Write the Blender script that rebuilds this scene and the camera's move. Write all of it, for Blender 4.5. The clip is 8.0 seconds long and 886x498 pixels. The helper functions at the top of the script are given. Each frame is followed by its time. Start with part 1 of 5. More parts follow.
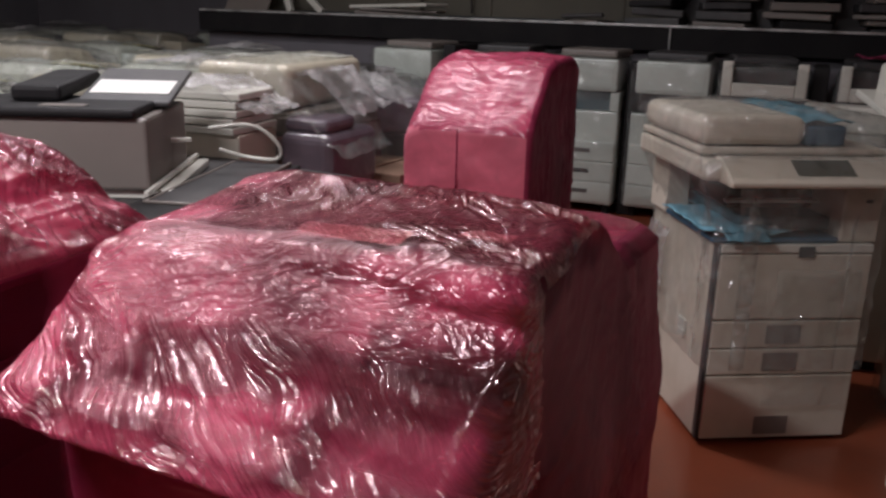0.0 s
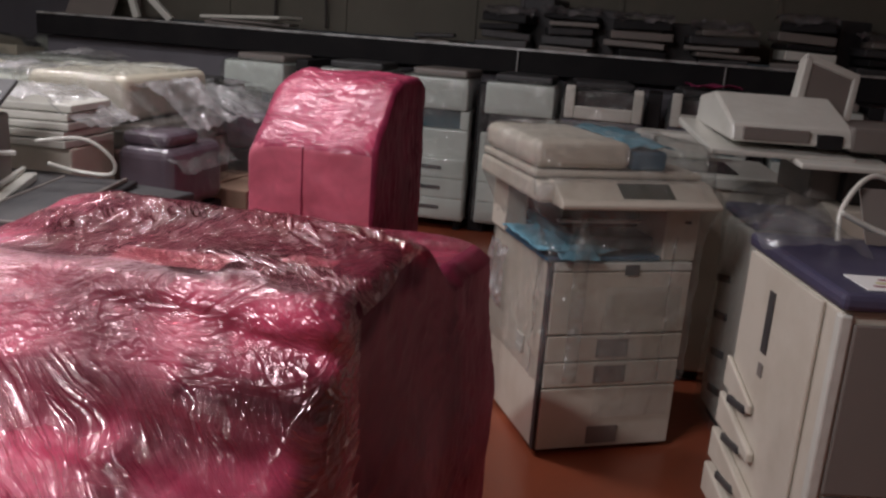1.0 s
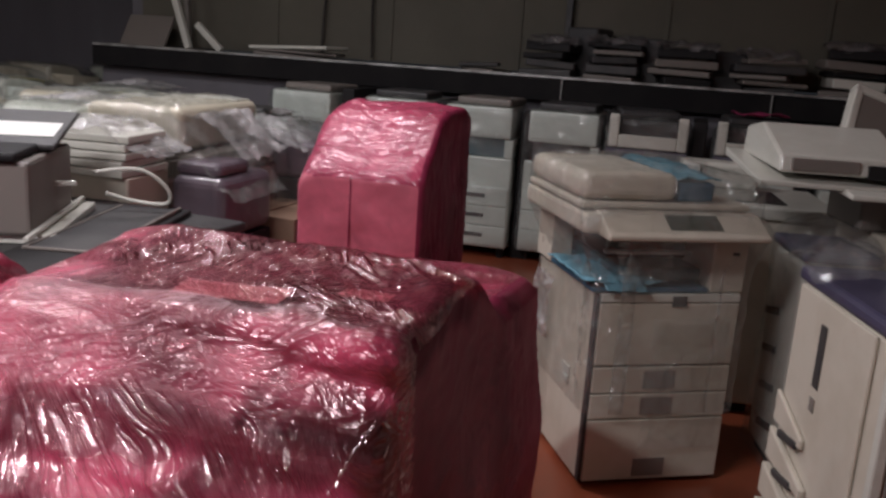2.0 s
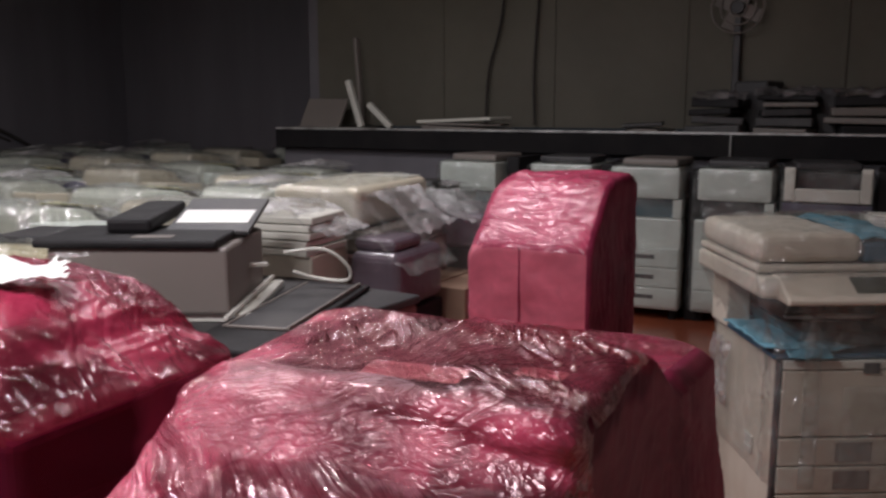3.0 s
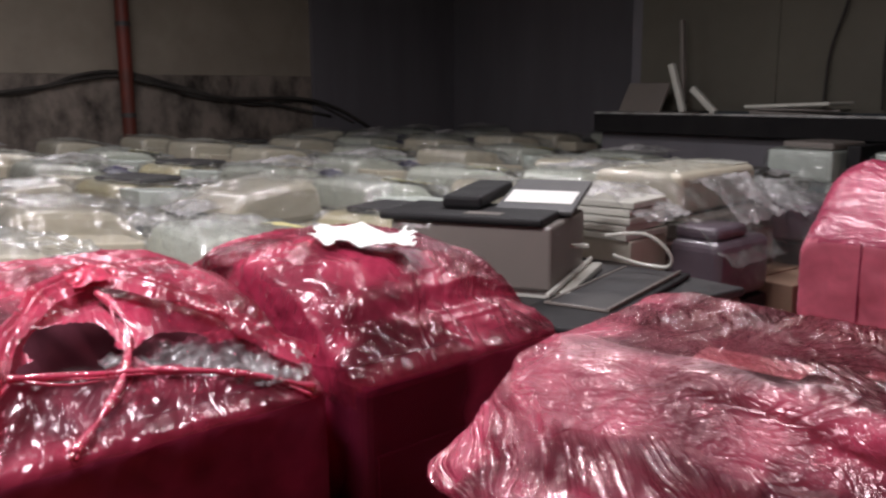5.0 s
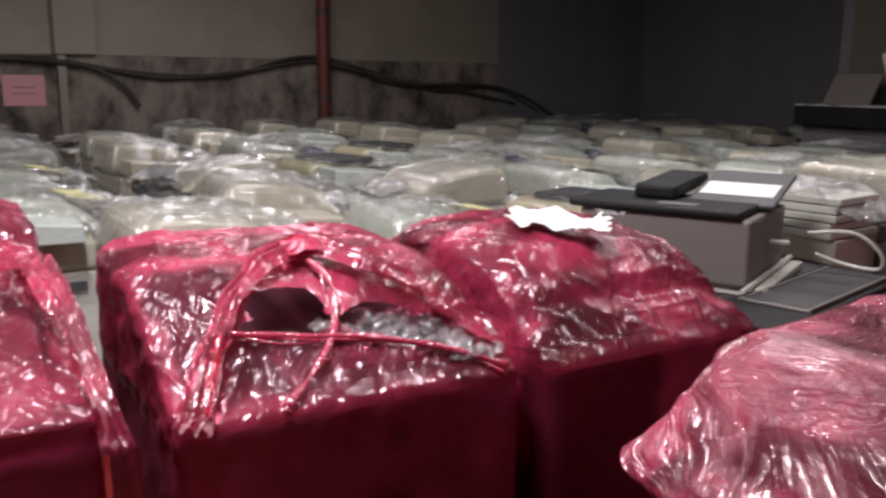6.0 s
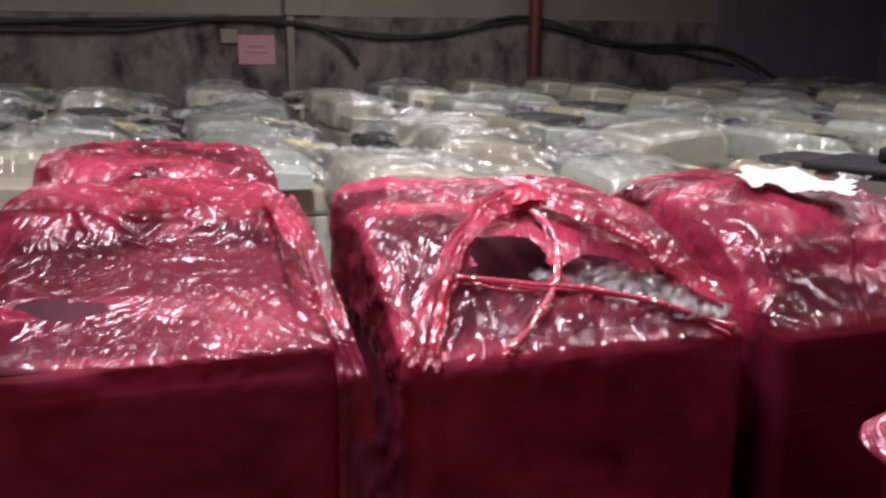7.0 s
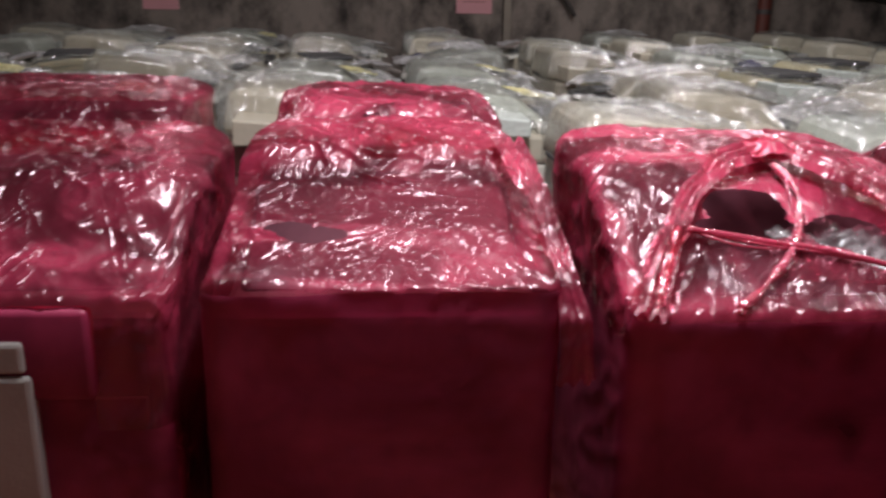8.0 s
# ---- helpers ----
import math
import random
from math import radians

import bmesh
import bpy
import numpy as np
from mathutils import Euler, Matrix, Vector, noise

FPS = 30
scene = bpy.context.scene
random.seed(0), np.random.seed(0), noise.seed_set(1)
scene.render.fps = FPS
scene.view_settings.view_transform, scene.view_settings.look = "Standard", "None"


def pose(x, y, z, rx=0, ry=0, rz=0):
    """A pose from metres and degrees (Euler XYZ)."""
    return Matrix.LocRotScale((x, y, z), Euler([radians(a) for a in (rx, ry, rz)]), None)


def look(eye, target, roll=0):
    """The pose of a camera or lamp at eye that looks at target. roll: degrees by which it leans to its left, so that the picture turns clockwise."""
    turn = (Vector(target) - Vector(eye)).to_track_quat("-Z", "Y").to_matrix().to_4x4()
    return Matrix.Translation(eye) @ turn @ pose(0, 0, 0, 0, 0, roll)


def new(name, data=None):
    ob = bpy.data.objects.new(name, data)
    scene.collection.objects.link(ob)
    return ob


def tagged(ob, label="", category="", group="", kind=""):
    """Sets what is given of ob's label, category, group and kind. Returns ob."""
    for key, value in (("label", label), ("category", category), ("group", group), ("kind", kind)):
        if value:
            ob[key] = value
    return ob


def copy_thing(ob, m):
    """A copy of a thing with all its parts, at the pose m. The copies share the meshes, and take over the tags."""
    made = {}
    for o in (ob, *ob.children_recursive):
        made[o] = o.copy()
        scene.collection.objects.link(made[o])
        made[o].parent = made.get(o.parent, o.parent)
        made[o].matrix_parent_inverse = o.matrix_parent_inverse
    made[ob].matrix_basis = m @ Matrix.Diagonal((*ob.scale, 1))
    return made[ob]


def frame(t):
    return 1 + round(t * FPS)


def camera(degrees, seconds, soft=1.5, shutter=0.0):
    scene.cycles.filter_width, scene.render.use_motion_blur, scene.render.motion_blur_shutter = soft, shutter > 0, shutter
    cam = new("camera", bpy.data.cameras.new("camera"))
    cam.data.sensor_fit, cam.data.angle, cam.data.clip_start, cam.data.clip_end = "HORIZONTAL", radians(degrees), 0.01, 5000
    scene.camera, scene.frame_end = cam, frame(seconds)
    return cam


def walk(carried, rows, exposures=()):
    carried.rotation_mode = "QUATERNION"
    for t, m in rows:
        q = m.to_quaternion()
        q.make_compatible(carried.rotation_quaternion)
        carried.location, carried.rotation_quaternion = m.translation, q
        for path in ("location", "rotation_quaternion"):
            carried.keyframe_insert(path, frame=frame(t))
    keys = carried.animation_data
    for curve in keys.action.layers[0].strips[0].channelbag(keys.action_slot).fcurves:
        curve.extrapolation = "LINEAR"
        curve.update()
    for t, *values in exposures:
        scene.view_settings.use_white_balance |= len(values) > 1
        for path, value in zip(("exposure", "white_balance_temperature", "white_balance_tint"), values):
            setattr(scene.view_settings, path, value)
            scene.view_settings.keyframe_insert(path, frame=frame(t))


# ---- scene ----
cam = camera(54.6, 8.0, soft=2.5, shutter=0.3)
PATH = [
    (0, (-0.022, 1.136, 1.472), (-0.751, 2.916, 0.923), 1.7),
    (0.5, (0.012, 1.149, 1.481), (-0.569, 2.986, 0.945), 2.7),
    (1, (0.046, 1.138, 1.502), (-0.382, 3.024, 0.998), 4.2),
    (2.3, (0.027, 1.098, 1.546), (-0.592, 2.956, 1.141), 2.8),
    (2.5, (0.035, 1.087, 1.565), (-0.676, 2.921, 1.203), 1.4),
    (3, (0.039, 1.055, 1.573), (-0.86, 2.811, 1.244), -0.1),
    (3.5, (0.04, 1.03, 1.572), (-1.037, 2.68, 1.224), -0.8),
    (4, (0.034, 1.027, 1.569), (-1.166, 2.583, 1.199), -0.6),
    (4.5, (0.02, 1.014, 1.567), (-1.308, 2.463, 1.198), -0.5),
    (5.8, (-0.006, 0.958, 1.558), (-1.647, 2.039, 1.186), 0.4),
    (6, (-0.011, 0.944, 1.553), (-1.698, 1.947, 1.167), 0.5),
    (6.5, (-0.022, 0.909, 1.539), (-1.81, 1.694, 1.11), 0.6),
    (7, (-0.028, 0.888, 1.524), (-1.883, 1.469, 1.053), 0.5),
    (7.5, (-0.037, 0.86, 1.508), (-1.929, 1.23, 0.977), 0.8),
    (8, (-0.036, 0.827, 1.498), (-1.947, 0.959, 0.921), 0.9),
]
EXPOSURES = [(0, 0.12), (8, 0.12)]
walk(cam, [(t, look(eye, target, roll)) for t, eye, target, roll in PATH], EXPOSURES)

# ---------------------------------------------------------------- world and light
world = bpy.data.worlds.new("world")
scene.world = world
world.use_nodes = True
world.node_tree.nodes["Background"].inputs[0].default_value = (0.55, 0.6, 0.7, 1)
world.node_tree.nodes["Background"].inputs[1].default_value = 0.02

CEIL = 3.7


def tube_lamp(x, y, z, rz, length, watts, colour=(1.0, 0.96, 1.01)):
    d = bpy.data.lights.new("unseen_light", "AREA")
    d.shape, d.size, d.size_y, d.energy, d.color = "RECTANGLE", length, 0.16, watts, colour
    ob = new("unseen_light", d)
    ob.matrix_world = pose(x, y, z, 0, 0, rz)
    return ob


# all unseen: first placed from the shading, others added to brighten field, row, wall
LAMPS = [
    (-1.85, 1.12, 3.2, 0, 1.5, 106),
    (-6.4, 3.0, 3.3, 0, 2.4, 46),
    (-2.8, 4.6, 3.3, 0, 2.4, 62),
    (-6.8, -0.6, 3.3, 0, 2.4, 26),
]
for row in LAMPS:
    tube_lamp(*row)


# ---------------------------------------------------------------- materials
def lnk(nt, a, b):
    nt.links.new(a, b)


def mat(name, base, rough=0.5, metal=0.0, vary=0.15, scale=6.0, bump=0.0, bscale=60.0, stretch=(1, 1, 1),
        coat=0.0, dirt=None, dirt_amt=0.0, dirt_scale=2.5, spec=0.5, random_tint=0.0):
    m = bpy.data.materials.new(name)
    m.use_nodes = True
    nt = m.node_tree
    p = nt.nodes["Principled BSDF"]
    p.inputs["Metallic"].default_value = metal
    p.inputs["Specular IOR Level"].default_value = spec
    p.inputs["Coat Weight"].default_value = coat
    p.inputs["Coat Roughness"].default_value = 0.12
    tc = nt.nodes.new("ShaderNodeTexCoord")
    mp = nt.nodes.new("ShaderNodeMapping")
    mp.inputs["Scale"].default_value = stretch
    lnk(nt, tc.outputs["Object"], mp.inputs["Vector"])
    n1 = nt.nodes.new("ShaderNodeTexNoise")
    n1.inputs["Scale"].default_value = scale
    n1.inputs["Detail"].default_value = 6
    lnk(nt, mp.outputs[0], n1.inputs["Vector"])
    mixc = nt.nodes.new("ShaderNodeMix")
    mixc.data_type = "RGBA"
    lo = tuple(c * (1 - vary) for c in base)
    hi = tuple(min(1, c * (1 + vary)) for c in base)
    mixc.inputs[6].default_value, mixc.inputs[7].default_value = (*lo, 1), (*hi, 1)
    lnk(nt, n1.outputs["Fac"], mixc.inputs[0])
    col = mixc.outputs[2]
    if dirt:
        n2 = nt.nodes.new("ShaderNodeTexNoise")
        n2.inputs["Scale"].default_value = dirt_scale
        n2.inputs["Detail"].default_value = 8
        n2.inputs["Roughness"].default_value = 0.65
        lnk(nt, mp.outputs[0], n2.inputs["Vector"])
        rp = nt.nodes.new("ShaderNodeMapRange")
        rp.inputs[1].default_value, rp.inputs[2].default_value = 0.42, 0.68
        rp.inputs[3].default_value, rp.inputs[4].default_value = 0.0, dirt_amt
        lnk(nt, n2.outputs["Fac"], rp.inputs[0])
        m2 = nt.nodes.new("ShaderNodeMix")
        m2.data_type = "RGBA"
        m2.inputs[7].default_value = (*dirt, 1)
        lnk(nt, rp.outputs[0], m2.inputs[0])
        lnk(nt, col, m2.inputs[6])
        col = m2.outputs[2]
    if random_tint:
        oi = nt.nodes.new("ShaderNodeObjectInfo")
        hs = nt.nodes.new("ShaderNodeHueSaturation")
        mr = nt.nodes.new("ShaderNodeMapRange")
        mr.inputs[3].default_value, mr.inputs[4].default_value = 1 - random_tint, 1 + random_tint
        lnk(nt, oi.outputs["Random"], mr.inputs[0])
        lnk(nt, mr.outputs[0], hs.inputs["Value"])
        lnk(nt, col, hs.inputs["Color"])
        col = hs.outputs[0]
    lnk(nt, col, p.inputs["Base Color"])
    rr = nt.nodes.new("ShaderNodeMapRange")
    rr.inputs[3].default_value, rr.inputs[4].default_value = rough * 0.8, min(1, rough * 1.2)
    lnk(nt, n1.outputs["Fac"], rr.inputs[0])
    lnk(nt, rr.outputs[0], p.inputs["Roughness"])
    if bump:
        nb = nt.nodes.new("ShaderNodeTexNoise")
        nb.inputs["Scale"].default_value = bscale
        nb.inputs["Detail"].default_value = 5
        lnk(nt, mp.outputs[0], nb.inputs["Vector"])
        b = nt.nodes.new("ShaderNodeBump")
        b.inputs["Strength"].default_value = bump
        b.inputs["Distance"].default_value = 0.01
        lnk(nt, nb.outputs["Fac"], b.inputs["Height"])
        lnk(nt, b.outputs[0], p.inputs["Normal"])
        if coat:
            lnk(nt, b.outputs[0], p.inputs["Coat Normal"])
    return m


def film_mat(name, tint, body, see, rough=0.14, bump=0.8, sets=(), fine=70.0, fine_amt=0.3, patch=4.0, coat=0.7, dist=0.012, most=0.4, other=(), sheen=(1, 1, 1), facet=None, haze=0.0, even=False):
    """Stretch film: thin tinted layer, see-through where it lies single. sets: creases as (turn, (length, width, depth), sharpness, weight)."""
    m = bpy.data.materials.new(name)
    m.use_nodes = True
    nt = m.node_tree
    out = nt.nodes["Material Output"]
    p = nt.nodes["Principled BSDF"]
    tc = nt.nodes.new("ShaderNodeTexCoord")

    def math2(op, x, y):
        k = nt.nodes.new("ShaderNodeMath")
        k.operation = op
        for i, v in enumerate((x, y)):
            if isinstance(v, (int, float)):
                k.inputs[i].default_value = v
            elif v is not None:
                lnk(nt, v, k.inputs[i])
        return k.outputs[0]

    nf = nt.nodes.new("ShaderNodeTexNoise")
    nf.inputs["Scale"].default_value = fine
    nf.inputs["Detail"].default_value = 3
    nf.inputs["Distortion"].default_value = 1.2
    lnk(nt, tc.outputs["Object"], nf.inputs["Vector"])
    def attribute(which):
        k = nt.nodes.new("ShaderNodeAttribute")
        k.attribute_name = which
        return k.outputs["Fac"]

    def warped(scale, amount):
        k = nt.nodes.new("ShaderNodeTexNoise")
        k.inputs["Scale"].default_value = scale
        k.inputs["Detail"].default_value = 2
        lnk(nt, tc.outputs["Object"], k.inputs["Vector"])
        ma = nt.nodes.new("ShaderNodeVectorMath")
        ma.operation = "MULTIPLY_ADD"
        lnk(nt, k.outputs["Color"], ma.inputs[0])
        ma.inputs[1].default_value = (amount,) * 3
        lnk(nt, tc.outputs["Object"], ma.inputs[2])
        return ma.outputs[0]

    bent = warped(3.2, 0.22)

    def clusters(k):
        """Where one set of creases is strong: soft patches of their own."""
        n3 = nt.nodes.new("ShaderNodeTexNoise")
        n3.noise_dimensions = "4D"
        n3.inputs["W"].default_value = 3.7 * k
        n3.inputs["Scale"].default_value = 4.5
        n3.inputs["Detail"].default_value = 2
        lnk(nt, tc.outputs["Object"], n3.inputs["Vector"])
        mr = nt.nodes.new("ShaderNodeMapRange")
        mr.inputs[1].default_value, mr.inputs[2].default_value = 0.42, 0.60
        mr.inputs[3].default_value, mr.inputs[4].default_value = 0.12, 1.25
        lnk(nt, n3.outputs["Fac"], mr.inputs[0])
        return mr.outputs[0]

    def creases(rows, gathered=True):
        height = math2("MULTIPLY", nf.outputs["Fac"], fine_amt)
        for which, (turn, size, sharp, weight) in enumerate(rows):
            mp = nt.nodes.new("ShaderNodeMapping")
            mp.vector_type = "TEXTURE"
            mp.inputs["Rotation"].default_value = tuple(radians(v) for v in turn)
            mp.inputs["Scale"].default_value = size
            lnk(nt, bent, mp.inputs["Vector"])
            n1 = nt.nodes.new("ShaderNodeTexNoise")
            n1.inputs["Scale"].default_value = 1.0
            n1.inputs["Detail"].default_value = 2.2
            n1.inputs["Roughness"].default_value = 0.55
            n1.inputs["Distortion"].default_value = 0.4
            lnk(nt, mp.outputs[0], n1.inputs["Vector"])
            v = math2("ABSOLUTE", math2("SUBTRACT", n1.outputs["Fac"], 0.5), None)
            v = math2("SUBTRACT", 1.0, math2("MULTIPLY", v, 3.4))
            v = math2("POWER", math2("MAXIMUM", v, 0.0), sharp)
            if gathered:
                v = math2("MULTIPLY", v, clusters(which))
            height = math2("ADD", height, math2("MULTIPLY", v, weight))
        if facet:
            for f_scale, f_weight in ((facet[0], facet[1]), (facet[0] * 2.3, facet[1] * 0.4)):
                vo = nt.nodes.new("ShaderNodeTexVoronoi")
                vo.feature = "F1"
                vo.inputs["Scale"].default_value = f_scale
                lnk(nt, warped(9.0, 0.07), vo.inputs["Vector"])
                height = math2("ADD", height, math2("MULTIPLY", math2("MULTIPLY", vo.outputs["Distance"], f_weight), clusters(7)))
        return height

    total = creases(sets)
    if other:
        ch = attribute("crinkle")
        total = math2("ADD", math2("MULTIPLY", total, math2("SUBTRACT", 1.0, ch)), math2("MULTIPLY", creases(other, even is False), ch))

    def bumped(strength):
        k = nt.nodes.new("ShaderNodeBump")
        k.inputs["Strength"].default_value = strength
        k.inputs["Distance"].default_value = dist
        lnk(nt, total, k.inputs["Height"])
        return k.outputs[0]

    big = nt.nodes.new("ShaderNodeTexNoise")
    big.inputs["Scale"].default_value = patch
    big.inputs["Detail"].default_value = 5
    big.inputs["Distortion"].default_value = 0.7
    lnk(nt, tc.outputs["Object"], big.inputs["Vector"])
    mixc = nt.nodes.new("ShaderNodeMix")
    mixc.data_type = "RGBA"
    mixc.inputs[6].default_value = (*[c * 0.7 for c in body], 1)
    mixc.inputs[7].default_value = (*[min(1, c * 1.35) for c in body], 1)
    lnk(nt, nf.outputs["Fac"], mixc.inputs[0])
    lnk(nt, mixc.outputs[2], p.inputs["Base Color"])
    p.inputs["Roughness"].default_value = 0.5
    p.inputs["Specular IOR Level"].default_value = 0.3
    lnk(nt, bumped(bump * 0.22), p.inputs["Normal"])
    tr = nt.nodes.new("ShaderNodeBsdfTransparent")
    tr.inputs[0].default_value = (*tint, 1)
    rng = nt.nodes.new("ShaderNodeMapRange")
    rng.inputs[1].default_value, rng.inputs[2].default_value = 0.38, 0.62
    rng.inputs[3].default_value, rng.inputs[4].default_value = see[0], see[1]
    lnk(nt, big.outputs["Fac"], rng.inputs[0])
    ms = nt.nodes.new("ShaderNodeMixShader")
    lnk(nt, math2("MULTIPLY", rng.outputs[0], math2("SUBTRACT", 1.0, math2("MULTIPLY", attribute("thin"), 0.72))), ms.inputs[0])
    lnk(nt, tr.outputs[0], ms.inputs[1])
    lnk(nt, p.outputs[0], ms.inputs[2])
    shine = bumped(bump)
    gl = nt.nodes.new("ShaderNodeBsdfGlossy")
    spread = nt.nodes.new("ShaderNodeMapRange")
    spread.inputs[3].default_value, spread.inputs[4].default_value = rough, rough + haze
    lnk(nt, attribute("crinkle"), spread.inputs[0])
    lnk(nt, spread.outputs[0], gl.inputs["Roughness"])
    gl.inputs["Color"].default_value = (*sheen, 1)
    lnk(nt, shine, gl.inputs["Normal"])
    fr = nt.nodes.new("ShaderNodeFresnel")
    fr.inputs["IOR"].default_value = 1.55
    lnk(nt, shine, fr.inputs["Normal"])
    fac = math2("MINIMUM", math2("MULTIPLY", fr.outputs[0], coat), most)
    top = nt.nodes.new("ShaderNodeMixShader")
    lnk(nt, fac, top.inputs[0])
    lnk(nt, ms.outputs[0], top.inputs[1])
    lnk(nt, gl.outputs[0], top.inputs[2])
    lnk(nt, top.outputs[0], out.inputs["Surface"])
    return m


RED_TINT, RED_BODY = (0.70, 0.10, 0.19), (0.40, 0.030, 0.078)
ALL_WAYS = (((0, 35, 0), (1.0, 0.5, 0.10), 3, 0.8), ((20, -40, 60), (1.2, 0.07, 0.5), 4, 0.9), ((0, 0, 25), (0.10, 1.3, 0.5), 4, 0.8), ((0, 0, -50), (0.035, 0.6, 0.3), 5, 0.5))
LONG_WAYS = (((0, 0, 58), (1.2, 0.05, 0.5), 5, 0.9), ((0, 0, 40), (0.8, 0.09, 0.5), 4, 0.8), ((0, 20, 75), (0.5, 0.03, 0.4), 4, 0.5))
WORMS = (((0, 12, 0), (0.07, 0.05, 0.012), 2, 0.42), ((0, -18, 0), (0.13, 0.08, 0.03), 3, 0.7), ((0, 25, 10), (0.035, 0.02, 0.008), 2, 0.25), ((0, 40, 0), (0.4, 0.3, 0.05), 6, 0.5))
RED_FILM = film_mat("red stretch film", (0.76, 0.22, 0.31), RED_BODY, (0.14, 0.88), sets=ALL_WAYS, other=LONG_WAYS, bump=0.42, coat=1.15, sheen=(1, 0.76, 0.83), fine=24.0, fine_amt=0.1, dist=0.022, patch=4.2, rough=0.2, most=0.38, facet=(26.0, 0.2))
RED_THIN = film_mat("thin red stretch film", (0.80, 0.30, 0.39), RED_BODY, (0.06, 0.6), sets=ALL_WAYS, other=LONG_WAYS, bump=0.42, coat=0.85, sheen=(1, 0.76, 0.83), fine=24.0, fine_amt=0.1, dist=0.022, patch=3.6, rough=0.2, most=0.32, facet=(26.0, 0.15))
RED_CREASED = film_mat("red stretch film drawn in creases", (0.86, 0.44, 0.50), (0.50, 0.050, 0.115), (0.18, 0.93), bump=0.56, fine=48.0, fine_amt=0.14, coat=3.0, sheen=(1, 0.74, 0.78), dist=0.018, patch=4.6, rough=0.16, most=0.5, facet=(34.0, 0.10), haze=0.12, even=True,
                       sets=(((0, 40, 0), (0.9, 0.6, 0.035), 9, 1.8), ((0, 36, 0), (0.4, 0.4, 0.016), 7, 1.0), ((0, 44, 0), (0.25, 0.3, 0.010), 5, 0.5), ((0, 30, 0), (0.5, 0.4, 0.10), 3, 0.3), ((0, 0, 30), (0.05, 0.5, 0.3), 8, 0.6)), other=WORMS)
# smooth copy of the red film, shade of unlit faces put into its colour
RED_TAUT_SHADED = film_mat("taut red stretch film in shaded tone", (0.50, 0.055, 0.18), (0.30, 0.026, 0.075), (0.45, 0.9), sheen=(1, 0.5, 0.62), bump=0.12, fine=9.0, fine_amt=0.6, sets=(((0, 0, 0), (0.8, 0.5, 0.05), 8, 0.25),), rough=0.35, coat=0.3, patch=2.2)
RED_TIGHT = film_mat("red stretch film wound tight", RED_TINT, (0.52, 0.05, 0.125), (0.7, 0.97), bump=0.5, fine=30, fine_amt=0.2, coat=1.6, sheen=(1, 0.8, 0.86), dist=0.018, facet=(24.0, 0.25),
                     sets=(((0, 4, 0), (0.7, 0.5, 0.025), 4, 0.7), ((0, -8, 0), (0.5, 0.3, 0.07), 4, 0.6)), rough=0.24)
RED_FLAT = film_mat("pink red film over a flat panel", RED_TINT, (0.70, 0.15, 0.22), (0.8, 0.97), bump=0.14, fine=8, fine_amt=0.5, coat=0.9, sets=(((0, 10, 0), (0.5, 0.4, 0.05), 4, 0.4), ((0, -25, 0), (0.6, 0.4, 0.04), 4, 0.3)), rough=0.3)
RED_THICK = film_mat("twisted red film", RED_TINT, (0.58, 0.046, 0.11), (0.6, 1.0), bump=0.6, fine=45.0, fine_amt=0.5, coat=1.1, sheen=(1, 0.8, 0.85), dist=0.012, sets=(((0, 20, 30), (0.2, 0.03, 0.05), 4, 0.5),), facet=(60.0, 0.4))
CLEAR_SETS = (((0, 30, 0), (0.6, 0.4, 0.12), 3, 0.8), ((0, -35, 40), (0.5, 0.12, 0.3), 4, 0.7), ((0, 0, 20), (0.12, 0.6, 0.4), 4, 0.6))
CLEAR_FILM = film_mat("clear stretch film", (0.98, 0.985, 0.98), (0.62, 0.64, 0.62), (0.02, 0.14), bump=0.75, sets=CLEAR_SETS, rough=0.13, coat=1.3, fine=26, fine_amt=0.3, dist=0.02, most=0.2, facet=(16.0, 0.4))
CRUMPLED = film_mat("crumpled clear bag", (0.94, 0.94, 0.94), (0.62, 0.6, 0.6), (0.12, 0.5), bump=0.8, sets=CLEAR_SETS, fine=30, fine_amt=0.8, rough=0.12, coat=1.5, dist=0.02, most=0.3)
CRUMPLED_GREY = film_mat("crumpled grey clear bag", (0.86, 0.84, 0.85), (0.36, 0.34, 0.35), (0.10, 0.55), bump=0.6, sets=CLEAR_SETS, fine=30, fine_amt=0.5, rough=0.16, coat=1.2, dist=0.02, most=0.3)
CREAM = mat("cream plastic", (0.56, 0.51, 0.43), 0.42, vary=0.06, scale=3, bump=0.05, bscale=300, dirt=(0.36, 0.30, 0.22), dirt_amt=0.35, dirt_scale=5)
CREAM_LID = mat("cream lid under film", (0.47, 0.43, 0.34), 0.3, vary=0.08, scale=4, bump=0.25, bscale=22, stretch=(1, 2.2, 1), coat=0.55,
                dirt=(0.40, 0.36, 0.26), dirt_amt=0.4, dirt_scale=4, random_tint=0.16)
LID_GREY = mat("grey green lid under film", (0.40, 0.42, 0.36), 0.3, vary=0.1, scale=4, bump=0.25, bscale=22, coat=0.55, dirt=(0.3, 0.3, 0.26), dirt_amt=0.5, dirt_scale=4, random_tint=0.16)
LID_YELLOW = mat("yellowed lid under film", (0.48, 0.43, 0.27), 0.3, vary=0.1, scale=4, bump=0.25, bscale=22, coat=0.55, dirt=(0.34, 0.29, 0.18), dirt_amt=0.5, dirt_scale=4, random_tint=0.14)
